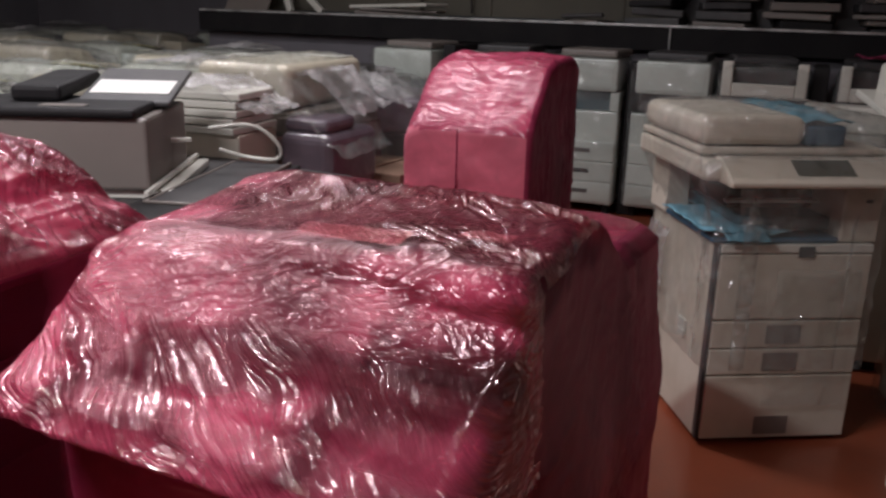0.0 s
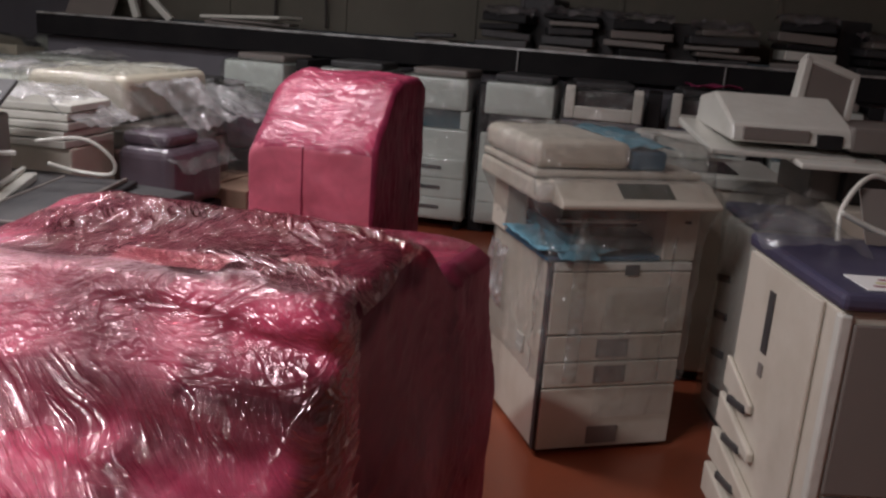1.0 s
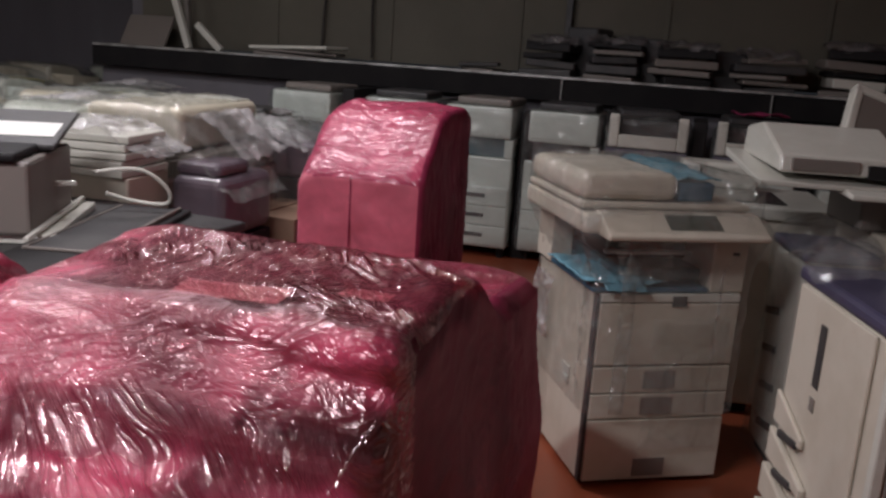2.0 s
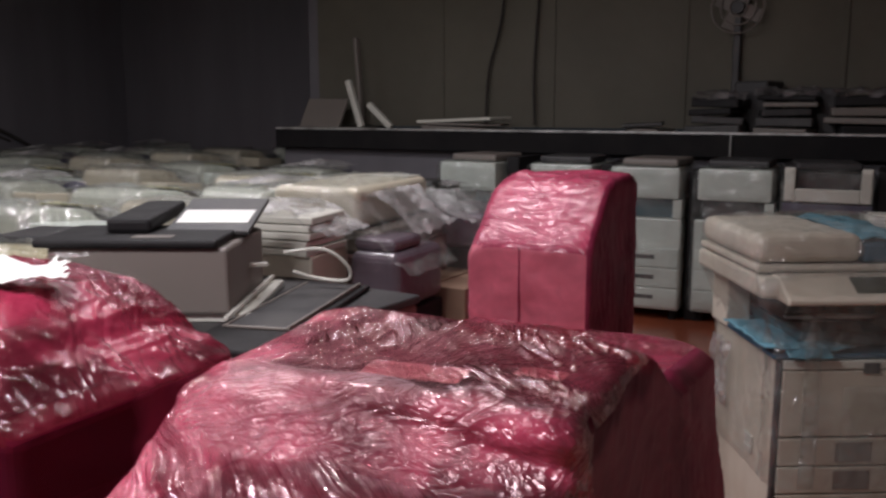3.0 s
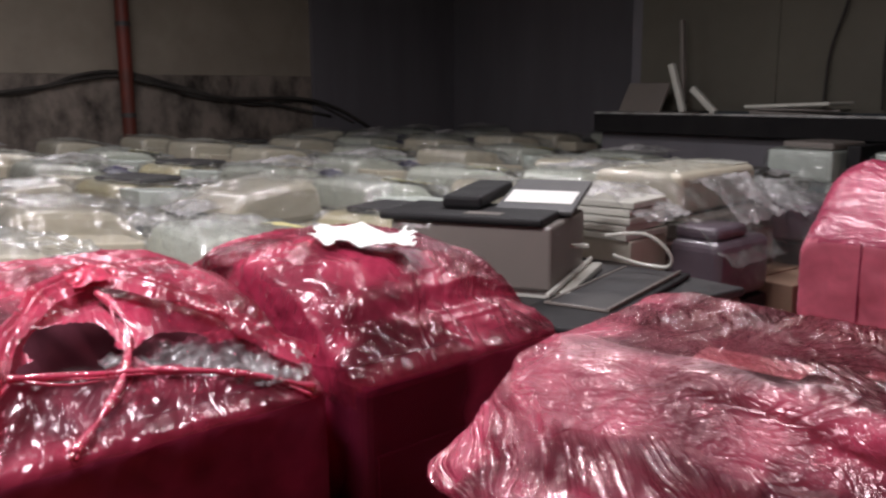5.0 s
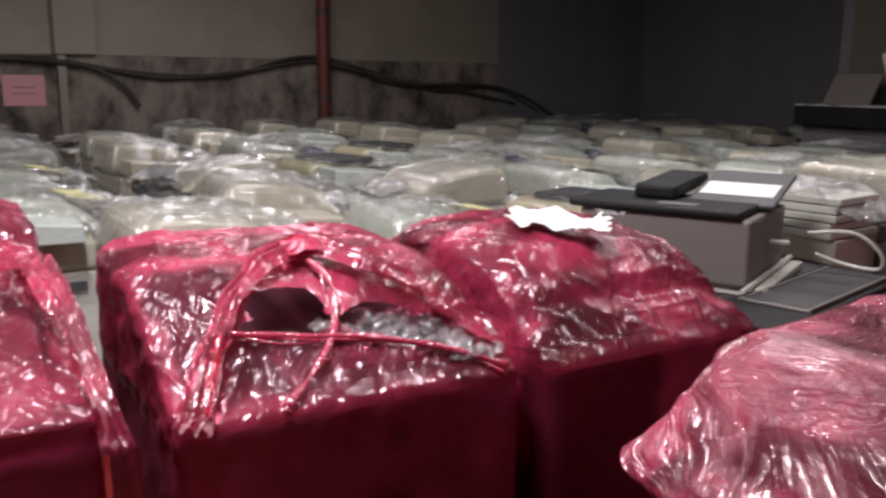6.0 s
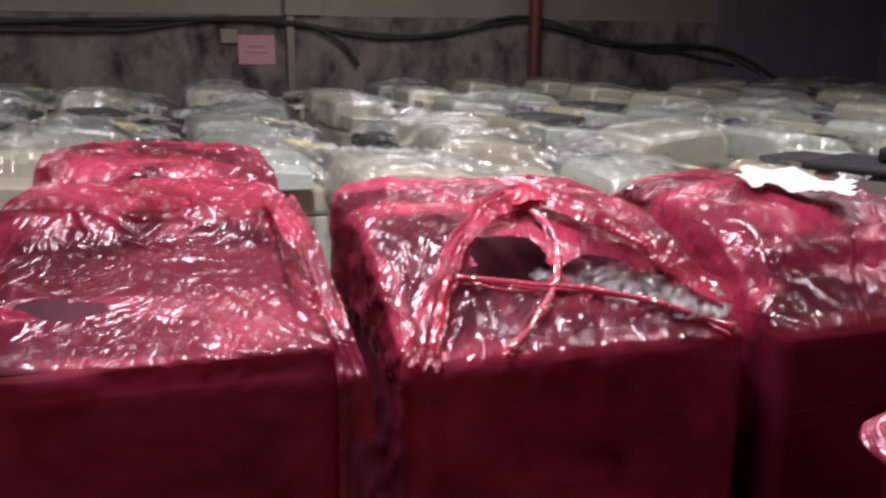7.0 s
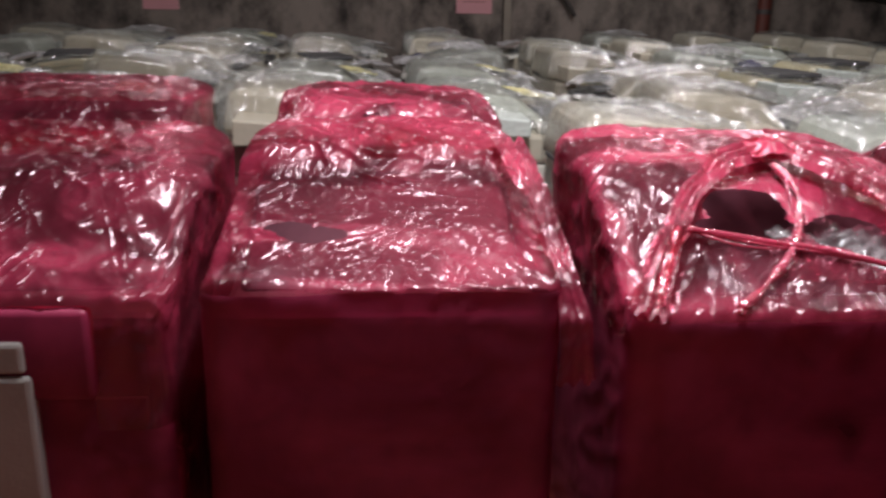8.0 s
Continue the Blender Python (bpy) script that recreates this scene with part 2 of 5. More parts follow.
OFFWHITE = mat("off white plastic", (0.62, 0.61, 0.55), 0.35, vary=0.06, scale=4, bump=0.2, bscale=26, stretch=(1, 1, 2), coat=0.45,
               dirt=(0.38, 0.36, 0.30), dirt_amt=0.35, dirt_scale=4, random_tint=0.12)
PALE_GREEN = mat("pale grey green plastic", (0.58, 0.63, 0.58), 0.35, vary=0.08, scale=5, bump=0.3, bscale=24, stretch=(1, 1, 2), coat=0.5,
                 dirt=(0.3, 0.33, 0.3), dirt_amt=0.4, random_tint=0.1)
GREY = mat("warm grey plastic", (0.185, 0.162, 0.145), 0.45, vary=0.08, scale=5, bump=0.05, bscale=250, dirt=(0.2, 0.17, 0.15), dirt_amt=0.4)
DARK = mat("dark grey plastic", (0.035, 0.034, 0.036), 0.5, vary=0.25, scale=8, bump=0.08, bscale=200, dirt=(0.12, 0.11, 0.10), dirt_amt=0.35)
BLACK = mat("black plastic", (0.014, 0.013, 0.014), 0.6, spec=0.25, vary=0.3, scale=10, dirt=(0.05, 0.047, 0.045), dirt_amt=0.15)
# near-black matt colour of the ledge
MATT_BLACK = mat("matt black paint", (0.012, 0.011, 0.012), 0.9, vary=0.4, scale=3, spec=0.2, dirt=(0.03, 0.028, 0.026), dirt_amt=0.4)
NAVY = mat("navy purple plastic", (0.055, 0.050, 0.095), 0.4, vary=0.15, scale=6, bump=0.08, bscale=150, dirt=(0.16, 0.15, 0.2), dirt_amt=0.3)
PURPLE = mat("purple grey bag", (0.12, 0.095, 0.115), 0.3, vary=0.25, scale=9, bump=0.5, bscale=18, coat=0.4)
BLUE = mat("blue plastic sheet", (0.13, 0.30, 0.38), 0.35, vary=0.25, scale=9, bump=0.4, bscale=22, coat=0.3)
BLUE_DARK = mat("dark blue plastic", (0.045, 0.105, 0.16), 0.35, vary=0.25, scale=9, bump=0.3, bscale=22, coat=0.3)
TEAL = mat("dark teal tray", (0.04, 0.09, 0.11), 0.3, vary=0.3, scale=9, bump=0.3, bscale=25, coat=0.3)
YELLOW = mat("yellow sheet", (0.56, 0.51, 0.24), 0.6, vary=0.15, scale=12, bump=0.1, bscale=30)
PAPER = mat("white paper", (0.82, 0.81, 0.78), 0.7, vary=0.05, scale=10, bump=0.15, bscale=12)
CARD = mat("brown cardboard", (0.24, 0.15, 0.10), 0.75, vary=0.15, scale=5, bump=0.1, bscale=120, dirt=(0.14, 0.09, 0.07), dirt_amt=0.4)
PANEL_GREY = mat("worn grey plastic", (0.36, 0.345, 0.325), 0.4, vary=0.1, scale=5, bump=0.1, bscale=120, dirt=(0.14, 0.12, 0.1), dirt_amt=0.4)
INNER = mat("dark machine casing", (0.11, 0.075, 0.075), 0.5, vary=0.3, scale=5, dirt=(0.05, 0.04, 0.04), dirt_amt=0.5)
MAROON = mat("maroon brown panel", (0.19, 0.085, 0.075), 0.45, vary=0.15, scale=5, dirt=(0.10, 0.05, 0.05), dirt_amt=0.4)
RUBBER = mat("dusty black rubber", (0.035, 0.03, 0.027), 0.9, vary=0.4, scale=6, dirt=(0.09, 0.08, 0.07), dirt_amt=0.5)
STEEL = mat("worn steel edge", (0.55, 0.55, 0.54), 0.35, metal=0.6, vary=0.25, scale=3, stretch=(4, 1, 1), dirt=(0.12, 0.11, 0.10), dirt_amt=0.85, dirt_scale=1.3)
FLOOR = mat("red brown painted concrete floor", (0.30, 0.075, 0.035), 0.3, vary=0.18, scale=1.6, bump=0.06, bscale=90, coat=0.25,
            dirt=(0.15, 0.05, 0.03), dirt_amt=0.6, dirt_scale=1.4)
WALL_BEIGE = mat("old beige wall paint", (0.30, 0.26, 0.21), 0.8, vary=0.15, scale=1.2, bump=0.15, bscale=40, dirt=(0.17, 0.14, 0.11), dirt_amt=0.5, dirt_scale=1.1)
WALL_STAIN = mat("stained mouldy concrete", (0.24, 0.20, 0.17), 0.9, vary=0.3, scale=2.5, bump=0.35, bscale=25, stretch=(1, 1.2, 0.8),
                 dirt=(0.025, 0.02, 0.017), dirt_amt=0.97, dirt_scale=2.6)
# for the unseen east and south walls, pale to bounce fill light
WALL_BOUNCE = mat("pale bounce wall", (0.6, 0.58, 0.54), 0.8, vary=0.1, scale=1.2)
WALL_OLIVE = mat("olive grey wall panel", (0.12, 0.11, 0.085), 0.75, vary=0.12, scale=0.8, bump=0.05, bscale=30, dirt=(0.07, 0.065, 0.05), dirt_amt=0.5, dirt_scale=0.9)
# tarpaulin colour, also used to paint the unlit recess walls dark
WALL_DARK = mat("dark blue grey tarpaulin and shaded wall", (0.15, 0.143, 0.158), 0.75, vary=0.25, scale=1.2, bump=0.2, bscale=6, stretch=(3, 3, 0.4))
# unseen ceiling, kept white so that it lifts the dark parts
CEILING = mat("white ceiling", (0.72, 0.71, 0.69), 0.85, vary=0.12, scale=1.0)
POLE_RED = mat("rust red pipe paint", (0.17, 0.03, 0.02), 0.5, vary=0.3, scale=8, dirt=(0.06, 0.03, 0.02), dirt_amt=0.6)
PINK = mat("pink paper", (0.62, 0.30, 0.32), 0.7, vary=0.06, scale=6)
PINK_SHEET = mat("pale card", (0.88, 0.74, 0.70), 0.7, vary=0.06, scale=6)
INK = mat("grey ink", (0.34, 0.15, 0.16), 0.7, vary=0.1)
GLASS_DARK = mat("dark scanner glass", (0.035, 0.03, 0.03), 0.12, vary=0.3, scale=3, coat=0.5)
SCREEN = mat("green grey display", (0.07, 0.075, 0.06), 0.2, vary=0.2, scale=6)
BINDER = mat("magenta sheet", (0.30, 0.03, 0.10), 0.5, vary=0.2)


# ---------------------------------------------------------------- mesh helpers
def mesh_of(bm, name, material, smooth=False):
    me = bpy.data.meshes.new(name)
    bm.normal_update()
    bm.to_mesh(me)
    bm.free()
    me.materials.append(material)
    if smooth:
        me.polygons.foreach_set("use_smooth", [True] * len(me.polygons))
    return me


def part(name, bm, material, parent, label="", smooth=False):
    ob = new(name, mesh_of(bm, name, material, smooth))
    ob.parent = parent
    return tagged(ob, label)


def thing(name, m, label, category, group="", kind=""):
    e = new(name)
    e.empty_display_size = 0.1
    e.matrix_world = m
    return tagged(e, label, category, group, kind)


def solid(name, bm, material, label, category, kind="", m=None, smooth=False, group=""):
    ob = new(name, mesh_of(bm, name, material, smooth))
    if m is not None:
        ob.matrix_world = m
    return tagged(ob, label, category, group, kind)


def box(x0, x1, y0, y1, z0, z1, b=0.008, seg=2, m=None):
    bm = bmesh.new()
    bmesh.ops.create_cube(bm, size=1)
    for v in bm.verts:
        v.co = Vector(((x0 + x1) / 2 + v.co.x * (x1 - x0), (y0 + y1) / 2 + v.co.y * (y1 - y0), (z0 + z1) / 2 + v.co.z * (z1 - z0)))
    b = min(b, 0.45 * min(x1 - x0, y1 - y0, z1 - z0))
    if b > 0:
        bmesh.ops.bevel(bm, geom=bm.edges[:], offset=b, segments=seg, profile=0.5, affect="EDGES")
    if m is not None:
        bm.transform(m)
    return bm


def join(*bms):
    out = bms[0]
    for other in bms[1:]:
        me = bpy.data.meshes.new("tmp")
        other.to_mesh(me)
        other.free()
        out.from_mesh(me)
        bpy.data.meshes.remove(me)
    return out


def prism(profile, x0, x1, b=0.006):
    """A solid with the (y, z) profile between x0 and x1."""
    bm = bmesh.new()
    a = [bm.verts.new((x0, y, z)) for y, z in profile]
    c = [bm.verts.new((x1, y, z)) for y, z in profile]
    bm.faces.new(a[::-1])
    bm.faces.new(c)
    n = len(profile)
    for i in range(n):
        bm.faces.new((a[i], a[(i + 1) % n], c[(i + 1) % n], c[i]))
    bmesh.ops.recalc_face_normals(bm, faces=bm.faces[:])
    if b:
        bmesh.ops.bevel(bm, geom=bm.edges[:], offset=b, segments=2, profile=0.5, affect="EDGES")
    return bm


def tube(points, r, n=8, wob=0.0):
    """A tube of radius r along a smooth line through the points."""
    pts = [Vector(p) for p in points]
    line = []
    for i in range(len(pts) - 1):
        p0, p1, p2, p3 = pts[max(i - 1, 0)], pts[i], pts[i + 1], pts[min(i + 2, len(pts) - 1)]
        for k in range(8):
            t = k / 8
            line.append(0.5 * (2 * p1 + (p2 - p0) * t + (2 * p0 - 5 * p1 + 4 * p2 - p3) * t * t + (3 * p1 - p0 - 3 * p2 + p3) * t ** 3))
    line.append(pts[-1])
    bm = bmesh.new()
    rings = []
    for i, p in enumerate(line):
        d = (line[min(i + 1, len(line) - 1)] - line[max(i - 1, 0)]).normalized()
        s = d.cross(Vector((0.1, 0.2, 1))).normalized()
        u = s.cross(d)
        rr = r * (1 + wob * noise.noise(p * 23))
        rings.append([bm.verts.new(p + rr * (math.cos(2 * math.pi * k / n) * s + math.sin(2 * math.pi * k / n) * u)) for k in range(n)])
    for a, c in zip(rings, rings[1:]):
        for k in range(n):
            bm.faces.new((a[k], a[(k + 1) % n], c[(k + 1) % n], c[k]))
    bm.faces.new(rings[0][::-1])
    bm.faces.new(rings[-1])
    return bm


def cyl(x, y, z0, z1, r, n=16):
    bm = bmesh.new()
    bmesh.ops.create_cone(bm, cap_ends=True, segments=n, radius1=r, radius2=r, depth=z1 - z0, matrix=Matrix.Translation((x, y, (z0 + z1) / 2)))
    return bm


def steps(*knots):
    """A smooth function through (s, value) knots."""
    def at(s):
        s = max(knots[0][0], min(knots[-1][0], s))
        for (a, u), (b, v) in zip(knots, knots[1:]):
            if s <= b:
                k = (s - a) / (b - a)
                return u + (v - u) * (0.6 * k + 0.4 * k * k * (3 - 2 * k))
        return knots[-1][1]
    return at


def ridge(p):
    return 1 - abs(noise.noise(p)) * 2


# folds: (direction they run in, folds per metre across, along, gain)
FOLDS = (((0.15, -1, 0.45), 17.0, 2.2, 1.3), ((0.8, -0.5, 0.3), 13.0, 2.0, 1.0), ((-0.6, -0.8, 0.3), 21.0, 3.0, 0.7))


def film_shell(hx, hy, top, corner=0.06, nu=180, nside=44, ntop=46, seed=0.0, lump=0.012, crease=0.006, flare=None, holes=(), z0=0.02, fillet=0.03, calm=None, taut=None, sheer=None, crinkle=None, folds=FOLDS):
    """Film drawn over a machine with half sizes hx, hy: sides up from the floor, then over a top of height top(x, y).
    holes: (x, y, z, rx, ry, rz) rounded tears. flare(x, y, z): how far the film stands off."""
    bm = bmesh.new()
    layers = {key: bm.verts.layers.float.new(key) for key in ("thin", "crinkle")}
    ring = []
    per = 4 * (hx + hy)
    for k in range(nu):
        d = per * k / nu
        if d < 2 * hx:
            x, y = -hx + d, -hy
        elif d < 2 * hx + 2 * hy:
            x, y = hx, -hy + d - 2 * hx
        elif d < 4 * hx + 2 * hy:
            x, y = hx - (d - 2 * hx - 2 * hy), hy
        else:
            x, y = -hx, hy - (d - 4 * hx - 2 * hy)
        cx, cy = max(-hx + corner, min(hx - corner, x)), max(-hy + corner, min(hy - corner, y))
        v = Vector((x - cx, y - cy))
        if v.length > corner:
            v = v.normalized() * corner
        ring.append((cx + v.x, cy + v.y))
    off = Vector((seed, seed * 1.7, seed * 0.3))

    ways = [(Vector(d).normalized(), across, along, gain) for d, across, along, gain in folds]

    def wrinkle(p, nrm, on_top):
        q = p + off
        bent = q + 0.07 * noise.noise_vector(q * 2.6) + 0.018 * noise.noise_vector(q * 8.0)
        h = noise.noise(q * 3.0) * lump + noise.noise(q * 7.0) * lump * 0.5
        for i, (d, across, along, gain) in enumerate(ways):
            gather = max(0.0, min(1.0, 0.5 + 1.6 * noise.noise(q * 3.2 + Vector((9.0 * i, 0, 0)))))
            r = ridge(bent * across - d * (bent.dot(d) * (across - along)))
            h += crease * gain * gather * (max(r, 0.0) ** 4 - 0.3)
        h += crease * 0.35 * (abs(noise.noise(bent * 26.0)) - 0.2)
        amt = calm(p) if calm and not on_top else 1.0
        return p + nrm * amt * h

    rows = []
    for j in range(nside):
        row = []
        for x, y in ring:
            zt = top(x, y) - fillet
            z = z0 + (zt - z0) * j / (nside - 1)
            cx, cy = max(-hx + corner, min(hx - corner, x)), max(-hy + corner, min(hy - corner, y))
            nrm = Vector((x - cx, y - cy, 0))
            nrm = nrm.normalized() if nrm.length > 1e-6 else Vector((0, -1, 0))
            p = Vector((x, y, z))
            if flare:
                p += Vector(flare(x, y, z))
            row.append(bm.verts.new(wrinkle(p, nrm, False)))
        rows.append(row)
    for j in range(1, ntop + 1):
        f = j / ntop
        r = 1 - f
        row = []
        for x, y in ring:
            px, py = x * r, y * r
            if r <= 0.001:
                px, py = x * 0.004, y * 0.004
            inner = min(1.0, (1 - r) * min(hx, hy) / fillet)
            z = top(px, py) - fillet * (1 - math.sqrt(max(0.0, 1 - (1 - inner) ** 2)))
            row.append(bm.verts.new(wrinkle(Vector((px, py, z)), Vector((0, 0, 1)), True)))
        rows.append(row)
    # how thin and how crinkled the film lies, softened over its neighbours
    fields = (("thin", sheer), ("crinkle", crinkle))
    for key, rule in fields:
        layer = layers[key]
        if not rule:
            continue
        grid = np.array([[1.0 if rule(v.co + 0.045 * Vector((noise.noise(v.co * 11 + off), noise.noise(v.co * 11 - off), noise.noise(v.co * 13)))) else 0.0 for v in row] for row in rows])
        for _ in range(4):
            pad = np.vstack([grid[:1], grid, grid[-1:]])
            grid = (2 * grid + pad[:-2] + pad[2:] + np.roll(grid, 1, 1) + np.roll(grid, -1, 1)) / 6
        for row, vals in zip(rows, grid):
            for v, val in zip(row, vals):
                v[layer] = float(val)
    for a, c in zip(rows, rows[1:]):
        for k in range(nu):
            k2 = (k + 1) % nu
            quad = (a[k], a[k2], c[k2], c[k])
            mid = (a[k].co + c[k2].co) / 2
            jag = 0.25 * noise.noise(mid * 30 + off)
            if any(((mid.x - h[0]) / h[3]) ** 2 + ((mid.y - h[1]) / h[4]) ** 2 + ((mid.z - h[2]) / h[5]) ** 2 < 1 + jag for h in holes):
                continue
            face = bm.faces.new(quad)
            if taut:
                face.material_index = int(taut(mid))
    bm.faces.new(rows[-1])
    return bm


def sheet(w, d, nx, ny, height, m=None, thick=0.0):
    """A soft sheet w by d with the height function height(x, y)."""
    bm = bmesh.new()
    g = [[bm.verts.new((-w / 2 + w * i / nx, -d / 2 + d * j / ny, height(-w / 2 + w * i / nx, -d / 2 + d * j / ny))) for i in range(nx + 1)] for j in range(ny + 1)]
    for j in range(ny):
        for i in range(nx):
            bm.faces.new((g[j][i], g[j][i + 1], g[j + 1][i + 1], g[j + 1][i]))
    if thick:
        r = bmesh.ops.extrude_face_region(bm, geom=bm.faces[:])
        for v in r["geom"]:
            if isinstance(v, bmesh.types.BMVert):
                v.co.z += thick
        bmesh.ops.recalc_face_normals(bm, faces=bm.faces[:])
    if m is not None:
        bm.transform(m)
    return bm


# ---------------------------------------------------------------- the setting
solid("floor", box(-10.2, 4.2, -5.2, 10.6, -0.12, 0.0, 0), FLOOR, "red-brown painted concrete floor, scuffed and glossy", "floor", "structure")
# ceiling out of view, added as a reflector
solid("ceiling", box(-10.2, 4.2, -5.2, 10.6, CEIL, CEIL + 0.15, 0), CEILING, "unseen ceiling, white to bounce fill light", "ceiling", "structure")
WX = -9.75
solid("wall_west", join(box(WX - 0.2, WX, -5.2, 7.55, 1.78, CEIL, 0), box(WX - 0.2, WX - 0.012, 7.55, 10.4, 0, CEIL, 0)), WALL_BEIGE,
      "old beige painted wall above a stained dado", "wall", "structure")
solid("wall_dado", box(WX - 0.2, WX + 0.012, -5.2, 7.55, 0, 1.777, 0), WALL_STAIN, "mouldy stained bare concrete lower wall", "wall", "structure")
solid("pilaster", box(WX + 0.002, WX + 0.09, 2.1, 2.5, 1.78, CEIL - 0.002, 0.01), WALL_BEIGE, "flat beige pilaster on the wall", "wall", "structure")
solid("pilaster_base", box(WX + 0.014, WX + 0.07, 2.12, 2.2, 0.0, 1.778, 0.008), WALL_BEIGE, "thin grey upright on the stained wall", "wall", "structure")
solid("wall_corner", box(WX - 0.01, WX + 0.06, 7.55, 10.3, 0, CEIL - 0.002, 0.01), WALL_DARK, "dark blue-grey tarpaulin hung over the wall", "curtain", "structure")
# recess and return wall: shade comes from the dark colour
solid("wall_recess", box(WX + 0.062, -5.45, 10.1, 10.3, 0, CEIL - 0.002, 0), WALL_DARK, "recess wall with its deep shade put into a dark colour", "wall", "structure")
solid("wall_recess_side", box(-5.5, -5.382, 8.756, 10.3, 0, CEIL - 0.002, 0), WALL_DARK, "return wall beside the ledge, shade put into its dark colour", "wall", "structure")
solid("wall_north", box(-5.38, 4.2, 8.75, 8.95, 1.37, CEIL - 0.002, 0), WALL_OLIVE, "olive grey panelled wall above the ledge", "wall", "structure")
solid("wall_north_low", box(-5.38, 4.2, 8.12, 8.3, 0, 1.16, 0), WALL_DARK, "dark low wall under the ledge", "wall", "structure")
ledge = solid("ledge", box(-5.4, 4.0, 8.0, 8.75, 1.17, 1.345, 0.01), MATT_BLACK, "long dark ledge with a worn steel front edge", "ledge", "structure")
part("edge_strip", box(-5.38, 3.98, 7.985, 8.03, 1.347, 1.368, 0.004), STEEL, ledge, "worn bright steel edge")
for x in (-1.02, 0.55):
    part("hanger_rod", cyl(x, 7.985, 1.16, 1.35, 0.008), STEEL, ledge)
# east and south walls out of view, added to close the hall and reflect light
solid("wall_east", box(4.0, 4.2, -5.2, 8.95, 0, CEIL, 0), WALL_BOUNCE, "unseen wall closing the hall, pale to bounce fill light", "wall", "structure")
solid("wall_south", box(WX, 4.0, -5.2, -5.0, 0, CEIL, 0), WALL_BOUNCE, "unseen wall closing the hall, pale to bounce fill light", "wall", "structure")
for x in (-3.9, -2.75, -1.55, -0.3, 0.95):
    solid("wall_batten", box(x - 0.02, x + 0.02, 8.735, 8.752, 1.37, CEIL - 0.01, 0.004), WALL_OLIVE, "thin olive batten over a wall panel joint", "trim", "structure")

# ---- red pipe, cables and notices on the west wall
pipe = solid("pipe", cyl(WX + 0.13, 5.0, 0.0, CEIL - 0.01, 0.075, 20), POLE_RED, "rust-red painted upright pipe against the wall", "pipe", smooth=False)
for z in (1.3, 2.3):
    part("pipe_clamp", cyl(WX + 0.13, 5.0, z, z + 0.05, 0.083, 20), DARK, pipe)
CABLES = [
    [(-1.0, 1.72), (0.2, 1.66), (1.1, 1.70), (1.9, 1.74), (2.9, 1.60), (3.9, 1.58), (4.5, 1.76), (5.0, 1.80), (5.6, 1.66), (6.6, 1.42), (7.4, 1.46), (8.2, 1.15)],
    [(-1.0, 1.60), (0.4, 1.60), (1.4, 1.72), (2.4, 1.66), (3.2, 1.55), (4.0, 1.62), (5.0, 1.76), (5.9, 1.52), (6.8, 1.44), (7.8, 1.25)],
    [(-1.0, 1.66), (0.8, 1.72), (2.2, 1.70), (2.7, 1.50), (2.9, 1.25)],
    [(5.1, 1.72), (5.7, 1.60), (6.3, 1.50), (7.3, 1.49), (7.9, 1.35), (8.5, 1.05)],
]
for k, pts in enumerate(CABLES):
    solid("cable", tube([(WX + 0.05 + 0.02 * k, y, z) for y, z in pts], 0.022, 8), RUBBER, "thick black cable sagging along the stained wall", "cable", smooth=True, group="wall cables")


def notice(y0, y1, z0, z1):
    e = solid("notice", box(WX + 0.016, WX + 0.022, y0, y1, z0, z1, 0.001), PINK, "pink paper notice with lines of small print on the stained wall", "notice", group="pink notices")
    h = z1 - z0
    for k, w in enumerate((0.5, 0.62)):
        c = (y0 + y1) / 2
        z = z1 - h * (0.4 + 0.2 * k)
        part("print_line", box(WX + 0.0225, WX + 0.024, c - w * (y1 - y0) / 2, c + w * (y1 - y0) / 2, z - 0.006, z + 0.006, 0), INK, e)
    return e


notice(1.6, 1.99, 1.26, 1.57)
notice(-1.75, -1.37, 1.26, 1.58)
solid("wall_bracket", box(WX + 0.014, WX + 0.05, 1.42, 1.6, 1.48, 1.63, 0.01), WALL_BEIGE, "small pale box fixed on the stained wall", "bracket")


# ---------------------------------------------------------------- things wrapped in red film
def inner_machine(e, hx, hy, zbody, ztop, front=-1):
    """The dark office machine inside the film."""
    part("cabinet", box(-hx + 0.025, hx - 0.025, -hy + 0.025, hy - 0.025, 0.05, zbody - 0.03, 0.02), INNER, e, "dark machine body under red film")
    for k in range(3):
        z = 0.12 + k * 0.22
        part("drawer_front", box(-hx + 0.05, hx - 0.05, -hy + 0.016, -hy + 0.024, z, z + 0.2, 0.003), INNER, e)
    part("scanner", prism([(-hy + 0.16, zbody - 0.028), (-hy + 0.46, ztop - 0.045), (hy - 0.06, ztop - 0.04), (hy - 0.06, zbody - 0.028)], -hx + 0.05, hx - 0.05, 0.012), DARK, e, "dark scanner unit under the film")


def wrapped(name, x, y, rz, hx, hy, top, label, group="red-wrapped machines", material=None, flat=None, zbody=0.95, ztop=1.12, **kw):
    e = thing(name, pose(x, y, 0, 0, 0, rz), label, "wrapped copier", group)
    inner_machine(e, hx, hy, zbody, ztop)
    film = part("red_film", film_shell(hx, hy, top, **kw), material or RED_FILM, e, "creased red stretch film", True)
    film.data.materials.append(flat or RED_TAUT_SHADED)
    film.data.materials.append(RED_TAUT_SHADED)
    return e


def over(hy, knots, side=0.0, hx=1.0, power=6):
    f = steps(*knots)
    return lambda x, y: f((y + hy) / (2 * hy)) - side * abs(x / hx) ** power * min(1.0, (y + hy) / (0.35 * hy))


